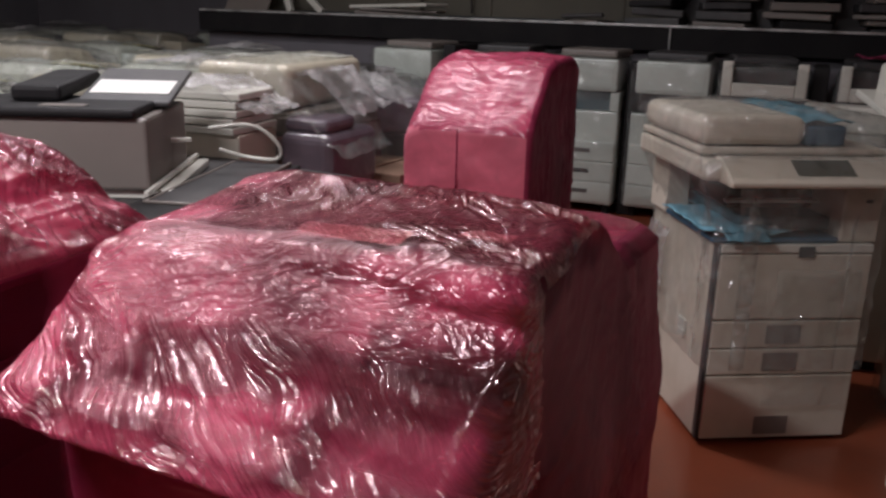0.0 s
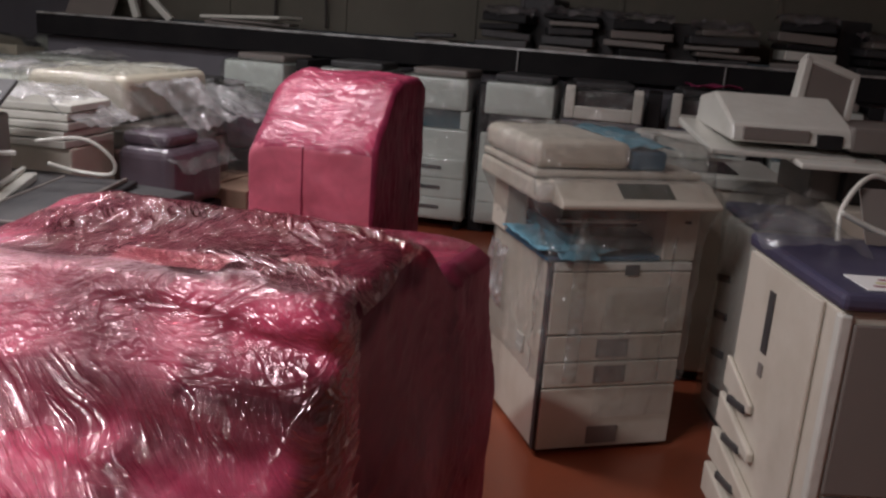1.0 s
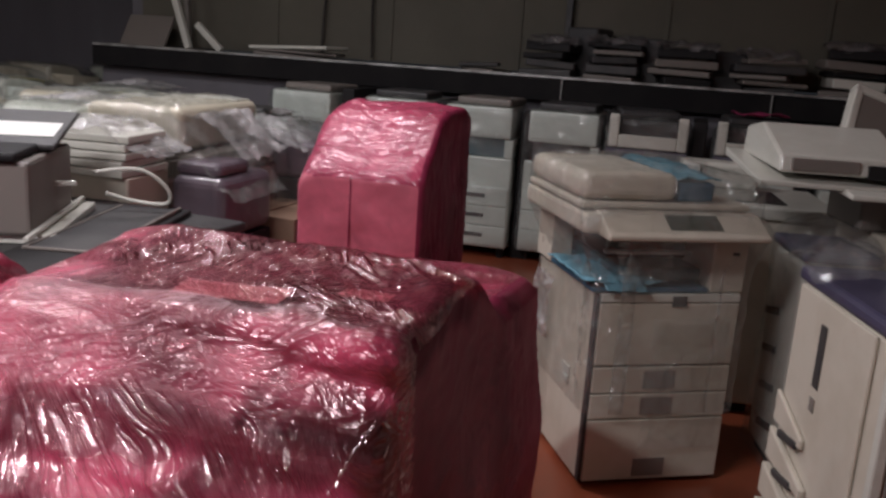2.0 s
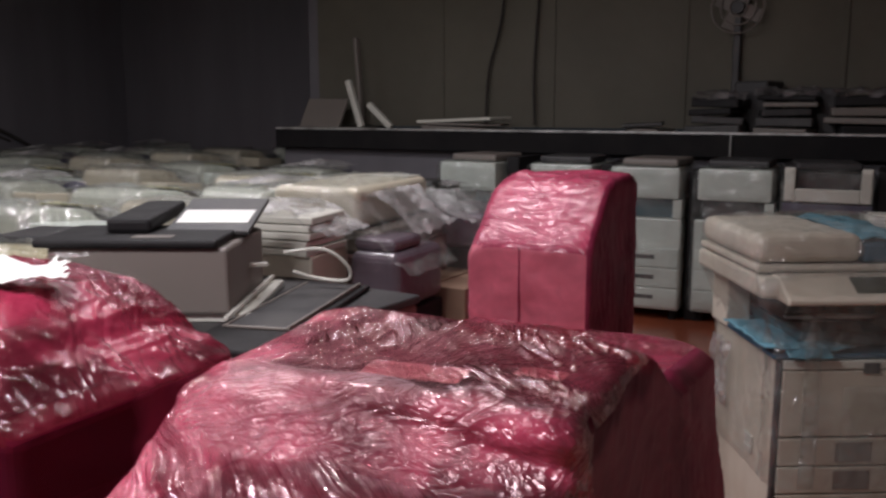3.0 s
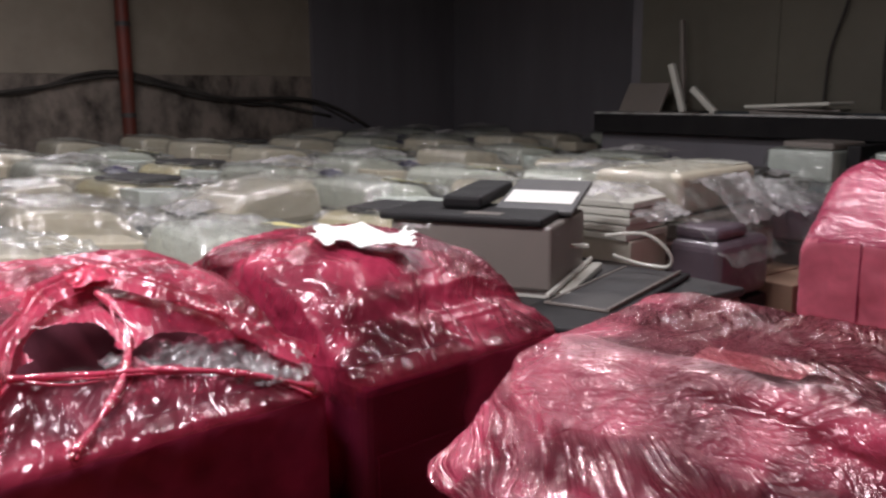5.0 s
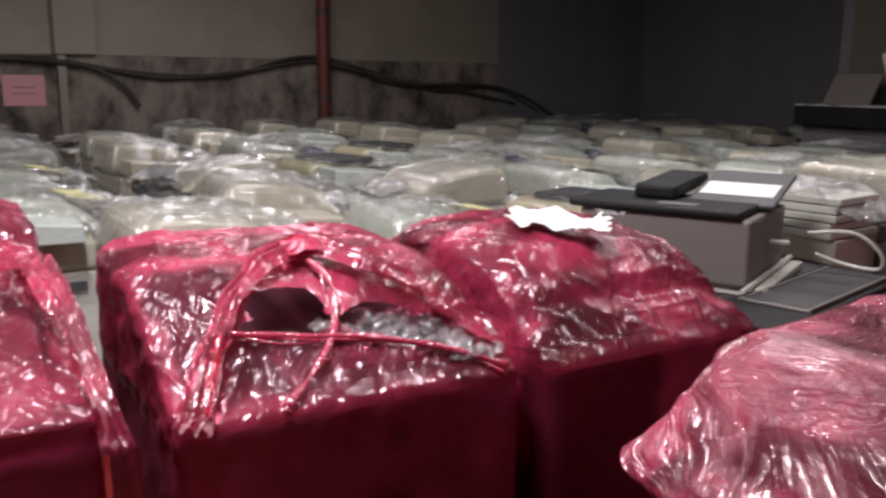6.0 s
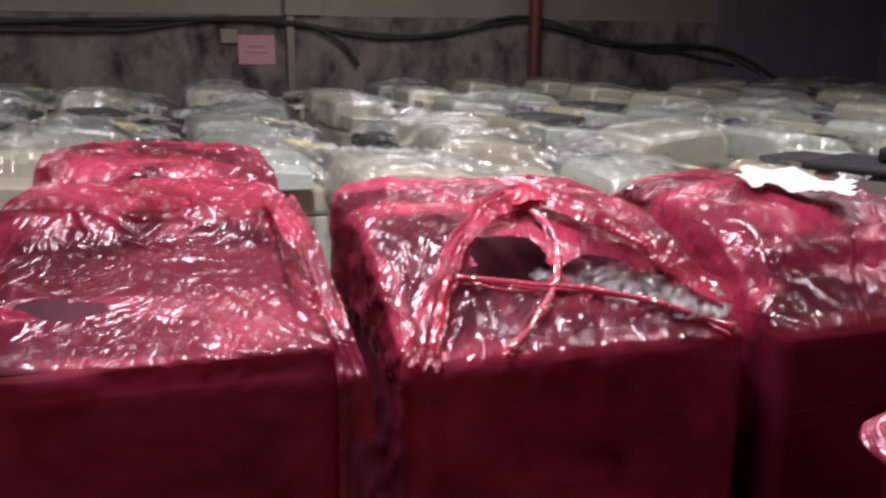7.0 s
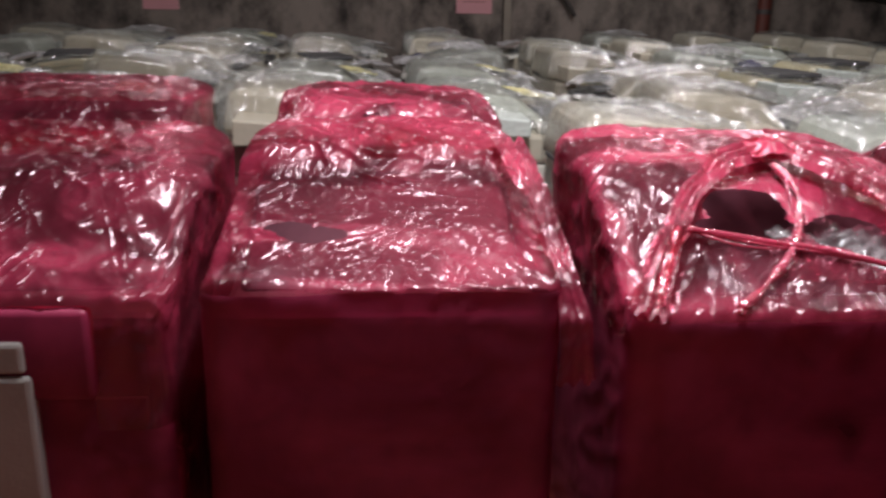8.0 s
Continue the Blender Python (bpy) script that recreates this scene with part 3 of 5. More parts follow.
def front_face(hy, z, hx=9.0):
    """The flat lower front and sides, where the film lies taut and takes the shaded red."""
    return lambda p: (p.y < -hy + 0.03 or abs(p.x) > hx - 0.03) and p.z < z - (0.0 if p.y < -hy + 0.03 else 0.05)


# machine beside the aisle whose film is torn open in front (two folds tied in a knot)
def mound(x, y, cx, cy, r, h):
    return h * math.exp(-((x - cx) ** 2 + (y - cy) ** 2) / (r * r))


b2_top = over(0.41, ((0, 0.948), (0.40, 1.125), (0.55, 1.155), (1, 1.165)), 0.035, 0.37)
b2 = wrapped("wrapped_copier", -1.85, 1.635, 90, 0.37, 0.41, lambda x, y: b2_top(x, y) + mound(x, y, 0.04, 0.06, 0.09, 0.035) + mound(x, y, -0.28, 0.1, 0.12, 0.012) - mound(x, y, -0.12, 0.0, 0.1, 0.012),
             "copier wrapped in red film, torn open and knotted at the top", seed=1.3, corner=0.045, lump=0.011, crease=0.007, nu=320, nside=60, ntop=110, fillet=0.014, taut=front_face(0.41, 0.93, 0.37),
             sheer=lambda q: (-0.33 < q.x < -0.15 and -0.36 < q.y < 0.0) or (-0.12 < q.x < 0.34 and -0.39 < q.y < -0.22), crinkle=lambda q: q.y < 0.05,
             folds=(((-0.25, -1, 0.45), 17.0, 1.8, 1.4), ((0.7, -0.7, 0.3), 14.0, 2.0, 0.8), ((1, 0.1, 0), 20.0, 3.0, 0.5)),
             holes=((-0.085, -0.165, 1.085, 0.085, 0.062, 0.07), (-0.10, -0.215, 1.06, 0.10, 0.04, 0.06), (0.10, -0.225, 1.045, 0.085, 0.045, 0.05), (0.20, -0.27, 1.02, 0.10, 0.05, 0.05), (0.275, -0.325, 0.99, 0.045, 0.04, 0.04)),
             calm=lambda p: 0.2 if p.z < 0.9 else 1.0)


def strand(owner, pts, r, label=""):
    """Film pulled into a rope: a gathered core with thinner tails beside it."""
    ropes = [tube(pts, r, 10, 0.9)]
    for k in (1, 2):
        ropes.append(tube([Vector(p) + Vector((0.012 * k * math.sin(i * 2.1 + k), 0.010 * k * math.cos(i * 1.7 + k), -0.004 * k)) for i, p in enumerate(pts)], r * 0.45, 6, 0.9))
    return part("film_strand", join(*ropes), RED_THICK, owner, label, True)


def ribbon(owner, pts, width, label=""):
    """A flat gathered band of film along the points, wavy across."""
    bm = bmesh.new()
    rows_ = []
    n = len(pts) - 1
    for i in range(n * 8 + 1):
        k = min(i // 8, n - 1)
        f = i / 8 - k
        p = Vector(pts[k]).lerp(Vector(pts[k + 1]), f * f * (3 - 2 * f) * 0.5 + f * 0.5)
        d = (Vector(pts[k + 1]) - Vector(pts[k])).normalized()
        side = d.cross(Vector((0, -0.4, 1))).normalized()
        w = width * (0.55 + 0.45 * abs(2 * i / (n * 8) - 1) + 0.3 * noise.noise(p * 15))
        rows_.append([bm.verts.new(p + side * w * (j / 10 - 0.5) + Vector((0, -0.25, 1)) * (0.010 * math.sin(j * 1.9 + 3 * noise.noise(p * 9)) + 0.006 * noise.noise(p * 40 + Vector((j, 0, 0))))) for j in range(11)])
    for a, c_ in zip(rows_, rows_[1:]):
        for j in range(10):
            bm.faces.new((a[j], a[j + 1], c_[j + 1], c_[j]))
    return part("film_fold", bm, RED_FILM, owner, label, True)


ribbon(b2, [(-0.35, -0.425, 0.955), (-0.27, -0.27, 1.05), (-0.19, -0.15, 1.115), (-0.09, -0.055, 1.165), (0.03, -0.01, 1.19)], 0.075, "gathered fold of red film")
ribbon(b2, [(0.03, -0.01, 1.19), (0.13, -0.10, 1.15), (0.25, -0.20, 1.085), (0.36, -0.34, 0.995)], 0.085, "gathered fold of red film")
strand(b2, [(-0.22, -0.235, 1.06), (-0.10, -0.262, 1.045), (0.04, -0.285, 1.03), (0.20, -0.335, 0.998), (0.33, -0.40, 0.955)], 0.008, "twisted rope of red film")
strand(b2, [(0.01, -0.07, 1.155), (0.03, -0.14, 1.12), (0.012, -0.22, 1.065), (-0.04, -0.295, 1.022), (-0.11, -0.36, 0.985), (-0.17, -0.405, 0.958)], 0.008)
strand(b2, [(-0.24, -0.23, 1.06), (-0.27, -0.30, 1.02), (-0.315, -0.405, 0.962)], 0.007)
part("film_knot", sheet(0.11, 0.09, 18, 16, lambda x, y: 0.02 * math.exp(-((x * 20) ** 2 + (y * 22) ** 2)) + 0.014 * noise.noise(Vector((x * 40, y * 40, 6))), pose(0.02, -0.02, 1.178, 14, 0, 0)), RED_THICK, b2, "knotted red film", True)
part("crumpled_plastic", sheet(0.36, 0.17, 64, 34, lambda x, y: 0.026 * noise.noise(Vector((x * 20, y * 20, 1))) + 0.018 * noise.noise(Vector((x * 55, y * 55, 4))),
                               pose(0.14, -0.25, 1.012, 26, 0, -8)), CRUMPLED_GREY, b2, "crumpled clear plastic in the tear", True)
part("crumpled_plastic", sheet(0.13, 0.09, 24, 16, lambda x, y: 0.02 * noise.noise(Vector((x * 25, y * 25, 9))) + 0.012 * noise.noise(Vector((x * 60, y * 60, 4))),
                               pose(0.28, -0.335, 0.995, 25, 0, 0)), CRUMPLED_GREY, b2, "", True)

# machine with torn paper on top
b1_top = over(0.42, ((0, 0.948), (0.15, 1.03), (0.21, 1.09), (0.33, 1.15), (0.6, 1.18), (0.85, 1.175), (1, 1.12)), 0.05, 0.335, 4)
b1 = wrapped("wrapped_copier", -1.83, 2.395, 90, 0.335, 0.42,
             lambda x, y: b1_top(x, y) - 0.025 * max(0.0, x / 0.335) ** 3 * max(0.0, min(1.0, (y + 0.36) / 0.1)) + mound(x, y, -0.22, 0.0, 0.13, 0.012),
             "copier wrapped in red film with a torn white label on top", seed=4.1, corner=0.05, lump=0.011, crease=0.006, nu=300, nside=60, ntop=100, fillet=0.014, taut=front_face(0.42, 0.93, 0.335),
             sheer=lambda q: q.y < -0.31 and q.x < -0.02, folds=(((1, -0.2, 0.1), 18.0, 2.0, 1.1), ((-0.3, -1, 0.6), 20.0, 2.5, 1.0), ((0.7, -0.7, 0.2), 13.0, 2.0, 0.8)),
             calm=lambda p: 0.2 if p.z < 0.9 else 1.0)


def torn_sheet(w, d):
    """Crumpled paper with a ragged outline and a curled end."""
    bm = sheet(w, d, 48, 22, lambda x, y: 0.016 * noise.noise(Vector((x * 12, y * 12, 3))) + 0.007 * noise.noise(Vector((x * 34, y * 34, 5))) + 0.05 * max(0.0, abs(x) / w - 0.38))
    gone = []
    for f in bm.faces:
        c_ = f.calc_center_median()
        edge = 0.5 * d * (0.62 + 0.9 * noise.noise(Vector((c_.x * 13, 1.5 if c_.y > 0 else 7.5, 2))))
        if abs(c_.y) > edge or abs(c_.x) > 0.5 * w * (0.86 + 0.5 * noise.noise(Vector((c_.y * 30, 4, 9)))):
            gone.append(f)
    bmesh.ops.delete(bm, geom=gone, context="FACES")
    r = bmesh.ops.extrude_face_region(bm, geom=bm.faces[:])
    for v in r["geom"]:
        if isinstance(v, bmesh.types.BMVert):
            v.co.z += 0.0015
    bmesh.ops.recalc_face_normals(bm, faces=bm.faces[:])
    return bm


solid("torn_label", torn_sheet(0.29, 0.23), PAPER, "torn crumpled white paper lying on red film", "paper", m=pose(-1.765, 2.34, 1.196, 8, 2, 62))
solid("plastic_scrap", sheet(0.1, 0.06, 16, 10, lambda x, y: 0.02 * noise.noise(Vector((x * 30, y * 30, 8)))), CRUMPLED, "scrap of crumpled clear plastic on red film", "plastic scrap",
      m=pose(-1.88, 2.60, 1.185, 0, 0, 20), smooth=True)

# third machine of the row
b3 = wrapped("wrapped_copier", -1.9, 0.82, 90, 0.335, 0.4, over(0.4, ((0, 0.985), (0.28, 1.05), (0.56, 1.10), (0.66, 1.15), (1, 1.18)), 0.04, 0.335),
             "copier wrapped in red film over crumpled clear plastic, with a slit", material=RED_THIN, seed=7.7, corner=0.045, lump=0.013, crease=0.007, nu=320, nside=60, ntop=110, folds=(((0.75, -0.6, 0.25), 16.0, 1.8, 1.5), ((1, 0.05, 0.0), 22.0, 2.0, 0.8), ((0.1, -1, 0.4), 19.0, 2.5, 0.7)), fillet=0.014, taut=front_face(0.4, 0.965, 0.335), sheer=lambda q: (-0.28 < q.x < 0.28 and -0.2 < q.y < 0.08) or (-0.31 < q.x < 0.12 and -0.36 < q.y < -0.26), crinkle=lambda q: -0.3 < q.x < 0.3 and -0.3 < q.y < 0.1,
             holes=((-0.19, -0.20, 1.055, 0.05, 0.030, 0.05), (-0.135, -0.235, 1.045, 0.07, 0.028, 0.05)), calm=lambda p: 0.2 if p.z < 0.93 else 1.0)
ribbon(b3, [(0.29, 0.15, 1.16), (0.325, -0.10, 1.09), (0.34, -0.36, 1.0), (0.355, -0.42, 0.92), (0.36, -0.425, 0.80)], 0.075, "gathered fold of red film")
b3b = wrapped("wrapped_copier", -2.78, 0.84, 90, 0.33, 0.34, lambda x, y: over(0.34, ((0, 1.09), (0.2, 1.175), (1, 1.19)), 0.02, 0.33)(x, y) + mound(x, y, -0.27, -0.1, 0.10, 0.045) - 0.02 * max(0.0, x / 0.33),
              "taller copier wrapped in red film with a small tear", seed=10.2, lump=0.012, crease=0.007, nu=240, ntop=70, fillet=0.02, zbody=1.0, ztop=1.17, holes=((-0.05, -0.27, 1.155, 0.05, 0.03, 0.012),))
b4 = wrapped("wrapped_copier", -1.93, -0.03, 90, 0.46, 0.42, over(0.42, ((0, 0.965), (0.12, 1.0), (0.35, 1.14), (1, 1.16)), 0.05, 0.46),
             "copier wrapped in red film with a bare grey corner", material=RED_THIN, sheer=lambda q: q.x < 0.24 and q.y > -0.3 and q.z > 1.02, seed=13.9, corner=0.06, lump=0.016, crease=0.008, nu=320, nside=110, ntop=90, fillet=0.016, taut=lambda q: q.y < -0.39 and q.z < (0.945 if q.x < 0.32 else 0.70), calm=lambda p: 0.2 if p.z < 0.9 else 1.0)
part("film_edge", box(-0.42, 0.325, -0.434, -0.395, 0.768, 0.945, 0.012), RED_TAUT_SHADED, b4, "red film stretched over a drawer edge", True)
part("bare_panel", box(-0.42, 0.218, -0.448, -0.40, 0.06, 0.822, 0.008), PANEL_GREY, b4, "bare grey panel")
part("bare_panel", box(-0.42, 0.210, -0.446, -0.40, 0.828, 0.888, 0.008), PANEL_GREY, b4)
b4b = wrapped("wrapped_copier", -2.85, -0.2, 90, 0.42, 0.36, over(0.36, ((0, 1.06), (0.25, 1.18), (1, 1.195)), 0.03, 0.42),
              "copier wrapped in red film over dark panels", material=RED_THIN, sheer=lambda q: q.z > 1.1 and q.x < 0.38, seed=17.2, lump=0.012, crease=0.007, nu=240, ntop=70, fillet=0.02, ztop=1.15)


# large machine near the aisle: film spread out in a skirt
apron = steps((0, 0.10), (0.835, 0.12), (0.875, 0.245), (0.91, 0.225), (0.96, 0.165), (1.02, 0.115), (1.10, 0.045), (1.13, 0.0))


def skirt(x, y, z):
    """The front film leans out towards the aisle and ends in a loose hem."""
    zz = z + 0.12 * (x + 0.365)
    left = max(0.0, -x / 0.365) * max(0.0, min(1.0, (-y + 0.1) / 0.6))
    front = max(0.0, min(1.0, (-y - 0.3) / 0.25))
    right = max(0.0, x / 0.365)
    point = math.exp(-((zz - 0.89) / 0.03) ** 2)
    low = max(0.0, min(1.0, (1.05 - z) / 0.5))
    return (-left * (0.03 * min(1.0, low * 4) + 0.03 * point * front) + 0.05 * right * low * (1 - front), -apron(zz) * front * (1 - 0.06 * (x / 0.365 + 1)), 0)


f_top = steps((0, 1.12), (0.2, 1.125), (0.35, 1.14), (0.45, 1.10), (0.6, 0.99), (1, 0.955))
# taut zone: right side and lower front get the darker, shade-toned red
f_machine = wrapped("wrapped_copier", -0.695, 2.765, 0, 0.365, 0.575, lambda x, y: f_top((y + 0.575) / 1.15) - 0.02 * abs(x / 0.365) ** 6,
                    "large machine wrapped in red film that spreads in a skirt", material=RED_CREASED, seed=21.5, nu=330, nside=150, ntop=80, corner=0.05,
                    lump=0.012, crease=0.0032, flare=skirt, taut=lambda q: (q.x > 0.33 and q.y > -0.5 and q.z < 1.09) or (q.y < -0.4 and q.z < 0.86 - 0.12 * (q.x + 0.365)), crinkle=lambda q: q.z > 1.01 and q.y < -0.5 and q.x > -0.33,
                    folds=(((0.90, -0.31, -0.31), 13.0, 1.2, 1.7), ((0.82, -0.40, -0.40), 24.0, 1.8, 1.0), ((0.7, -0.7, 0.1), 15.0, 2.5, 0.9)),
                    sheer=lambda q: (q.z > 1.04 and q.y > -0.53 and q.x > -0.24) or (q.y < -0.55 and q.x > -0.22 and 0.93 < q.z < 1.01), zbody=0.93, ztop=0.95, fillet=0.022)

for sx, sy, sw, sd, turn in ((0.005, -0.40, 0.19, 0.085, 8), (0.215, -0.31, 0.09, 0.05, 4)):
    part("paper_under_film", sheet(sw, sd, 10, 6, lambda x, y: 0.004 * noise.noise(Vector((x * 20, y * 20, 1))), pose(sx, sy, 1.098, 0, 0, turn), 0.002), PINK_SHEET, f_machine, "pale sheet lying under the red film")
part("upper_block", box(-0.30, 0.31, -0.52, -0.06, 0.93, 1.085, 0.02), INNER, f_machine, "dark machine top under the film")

# tall machine in the middle of the floor
tower_top = steps((0, 1.0), (0.14, 1.09), (0.34, 1.235), (0.46, 1.262), (0.85, 1.262), (0.95, 1.235), (1, 1.19))
# right side (index 2) is the same film, its shadow painted as darker red
tower = wrapped("wrapped_copier", -1.285, 4.795, 0, 0.285, 0.375,
                lambda x, y: tower_top((y + 0.375) / 0.75) + mound(x, y, -0.16, 0.0, 0.06, 0.022) - 0.07 * max(0.0, -x / 0.285) ** 6 - 0.012 * max(0.0, x / 0.285) ** 8,
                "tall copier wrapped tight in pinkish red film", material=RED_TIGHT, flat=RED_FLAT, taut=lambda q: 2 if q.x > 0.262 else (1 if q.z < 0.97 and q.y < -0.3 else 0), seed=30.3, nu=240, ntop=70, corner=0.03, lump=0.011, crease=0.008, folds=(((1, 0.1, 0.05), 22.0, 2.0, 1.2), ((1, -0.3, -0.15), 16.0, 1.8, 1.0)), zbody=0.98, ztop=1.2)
part("seam", box(-0.035, -0.029, -0.381, -0.377, 0.05, 0.98, 0.001), RED_TAUT_SHADED, tower, "dark vertical seam under the film")


# ---------------------------------------------------------------- the cream copier with blue trays
c = thing("copier", pose(-0.222, 4.02, 0, 0, 0, 29), "cream office copier with blue tray, wrapped in clear film", "copier")
W, D = 0.56, 0.60
part("plinth", box(0.02, W - 0.02, 0.02, D - 0.02, 0.0, 0.03, 0.005), BLACK, c)
part("body", box(0.0, W, 0.012, D, 0.018, 0.735, 0.008), CREAM, c)
part("front_door", box(0.012, W - 0.012, -0.012, 0.010, 0.47, 0.70, 0.005), CREAM, c)
part("door_rail", box(0.012, W - 0.012, -0.014, 0.010, 0.705, 0.735, 0.004), OFFWHITE, c)
part("door_latch", box(0.28, 0.335, -0.02, -0.0145, 0.69, 0.728, 0.004), DARK, c)
for z0, z1 in ((0.365, 0.462), (0.265, 0.36), (0.022, 0.26)):
    d = part("drawer", box(0.012, W - 0.012, -0.012, 0.010, z0, z1, 0.005), CREAM, c)
    part("drawer_handle", box(0.205, 0.33, -0.016, -0.0125, z0 + 0.015, min(z1 - 0.012, z0 + 0.085), 0.004), GREY, d, "recessed grey handle")
part("corner_trim", box(-0.004, 0.010, -0.008, 0.02, 0.024, 0.73, 0.003), DARK, c)
part("side_latch", join(box(-0.008, 0.0, 0.17, 0.24, 0.36, 0.40, 0.003), box(-0.012, -0.002, 0.17, 0.23, 0.335, 0.36, 0.003)), OFFWHITE, c, "pale catch on the side")
part("back_post", box(-0.02, 0.07, D - 0.16, D, 0.737, 0.948, 0.006), CREAM, c)
part("rear_wall", box(0.072, W - 0.14, D - 0.06, D, 0.737, 0.948, 0.004), DARK, c)
part("right_column", box(W - 0.135, W, 0.0, D, 0.737, 0.948, 0.008), CREAM, c)
part("key_spot", box(W - 0.06, W - 0.035, -0.004, 0.0, 0.875, 0.885, 0.001), DARK, c)
part("output_tray", box(-0.02, W - 0.14, -0.005, D - 0.17, 0.737, 0.756, 0.006), BLUE_DARK, c, "dark blue paper tray")
part("blue_sheet", sheet(0.30, 0.40, 26, 36, lambda x, y: 0.012 + 0.05 * max(0.0, -x - 0.05) + 0.012 * noise.noise(Vector((x * 14, y * 12, 4))) + 0.006 * noise.noise(Vector((x * 40, y * 36, 8))), pose(0.10, 0.19, 0.762, 0, 0, 0), 0.003), BLUE, c, "pale blue plastic sheet in the tray", True)
part("blue_fold", sheet(0.15, 0.09, 20, 12, lambda x, y: 0.010 * noise.noise(Vector((x * 26, y * 26, 5))) - 0.15 * max(0.0, -y - 0.01), pose(0.09, -0.005, 0.772, 18, 0, 0), 0.003), BLUE, c, "folded end of the blue sheet", True)
part("film_in_opening", sheet(0.20, 0.14, 34, 22, lambda x, y: 0.02 * noise.noise(Vector((x * 18, y * 18, 6))) + 0.012 * noise.noise(Vector((x * 46, y * 46, 5))), pose(0.16, -0.012, 0.85, 84, 0, 0)), CLEAR_FILM, c, "clear film drawn across the opening", True)
part("toner_unit", box(0.10, W - 0.137, 0.06, D - 0.07, 0.762, 0.812, 0.012), TEAL, c, "dark teal tray inside the opening")
part("bay_back", box(0.10, W - 0.137, 0.19, D - 0.065, 0.814, 0.946, 0.01), BLACK, c, "dark blue-grey machine part in the opening")
# bar added in place of the highlight streak on the film
part("streak_bar", box(0.06, W - 0.16, 0.10, 0.13, 0.85, 0.862, 0.004), STEEL, c, "bright bar standing in for a highlight streak in the opening")
part("scanner", box(-0.085, W + 0.012, -0.03, D, 0.950, 1.018, 0.012), CREAM, c)
part("control_panel", prism([(-0.115, 0.945), (-0.12, 0.962), (-0.02, 1.022), (0.03, 1.026), (0.03, 0.948)], -0.03, W + 0.008, 0.006), CREAM, c)
part("display", box(0.20, 0.40, -0.09, -0.01, 0.0, 0.006, 0.002, m=pose(0, -0.01, 1.022, 31, 0, 0)), SCREEN, c, "dark green-grey display")
for k in range(6):
    part("button", box(0.43 + 0.03 * (k % 3), 0.448 + 0.03 * (k % 3), -0.075 + 0.03 * (k // 3), -0.06 + 0.03 * (k // 3), 0.0, 0.005, 0.002, m=pose(0, -0.01, 1.022, 31, 0, 0)), GREY, c)
part("lid", box(-0.08, W + 0.005, 0.035, D, 1.024, 1.05, 0.01), CREAM, c)
part("feeder", box(-0.08, 0.285, 0.04, D - 0.01, 1.054, 1.15, 0.035, 4), CREAM, c, "rounded cream document feeder")
part("feeder_tray", prism([(0.06, 1.052), (0.055, 1.12), (D - 0.05, 1.135), (D - 0.03, 1.052)], 0.29, 0.43, 0.012), BLUE_DARK, c, "dark blue feeder tray")
part("blue_cover", sheet(0.17, 0.50, 26, 30, lambda x, y: 0.03 - 0.9 * x * x - 0.12 * y * y + 0.012 * noise.noise(Vector((x * 18, y * 14, 2))), pose(0.365, 0.31, 1.12, 1.5, 0, 0), 0.004), BLUE, c, "folded blue plastic sheet", True)
part("clear_film", film_shell(0.345, 0.35, lambda x, y: (1.035 if y < -0.26 else 1.165) - 0.02 * abs(x / 0.345) ** 4, nu=140, nside=40, ntop=30, seed=40.2, lump=0.006, crease=0.008, corner=0.05, z0=0.30, flare=lambda x, y, z: ((0.075 if x < -0.2 else -0.025 if x > 0.2 else 0.0) * max(0.0, min(1.0, (0.96 - z) / 0.14)), (0.045 if y < -0.2 else 0.0) * max(0.0, min(1.0, (0.94 - z) / 0.12)), 0)), CLEAR_FILM, c, "clear stretch film", True).location = (0.25, 0.25, 0)
part("bunched_film", sheet(0.18, 0.26, 36, 50, lambda x, y: 0.025 * noise.noise(Vector((x * 13, y * 9, 3))) + 0.014 * noise.noise(Vector((x * 40, y * 30, 5))), pose(-0.022, 0.48, 0.56, 90, 0, 90)), CRUMPLED, c, "bunched clear film on the side", True)
part("front_film", sheet(0.30, 0.5, 36, 50, lambda x, y: 0.006 * noise.noise(Vector((x * 13, y * 9, 13))) + 0.003 * noise.noise(Vector((x * 40, y * 30, 5))), pose(0.36, -0.03, 0.40, 90, 0, 0)), CLEAR_FILM, c, "clear film on the front", True)


# ---------------------------------------------------------------- large machine with navy top
p = thing("large_printer", pose(0.535, 3.2, 0, 0, 0, 14), "large cream printer with navy top, a paper label and stepped trays", "printer")
part("body", box(0.0, 0.75, 0.0, 0.58, 0.06, 0.93, 0.012), CREAM, p)
part("plinth", box(0.04, 0.71, 0.04, 0.54, 0.0, 0.058, 0.004), BLACK, p)
part("top", box(-0.012, 0.76, -0.02, 0.60, 0.932, 0.975, 0.014), NAVY, p, "navy purple top panel")
part("door", box(0.03, 0.40, -0.012, -0.001, 0.46, 0.90, 0.005), GREY, p)
part("door", box(0.41, 0.72, -0.012, -0.001, 0.46, 0.90, 0.005), GREY, p)
part("drawer", box(0.03, 0.72, -0.012, -0.001, 0.26, 0.45, 0.005), GREY, p)
part("drawer", box(0.03, 0.72, -0.012, -0.001, 0.07, 0.25, 0.005), GREY, p)
part("handle", box(0.17, 0.23, -0.02, -0.0125, 0.36, 0.43, 0.004), DARK, p)
part("corner_strip", box(-0.006, 0.025, -0.01, 0.02, 0.08, 0.92, 0.006), OFFWHITE, p)
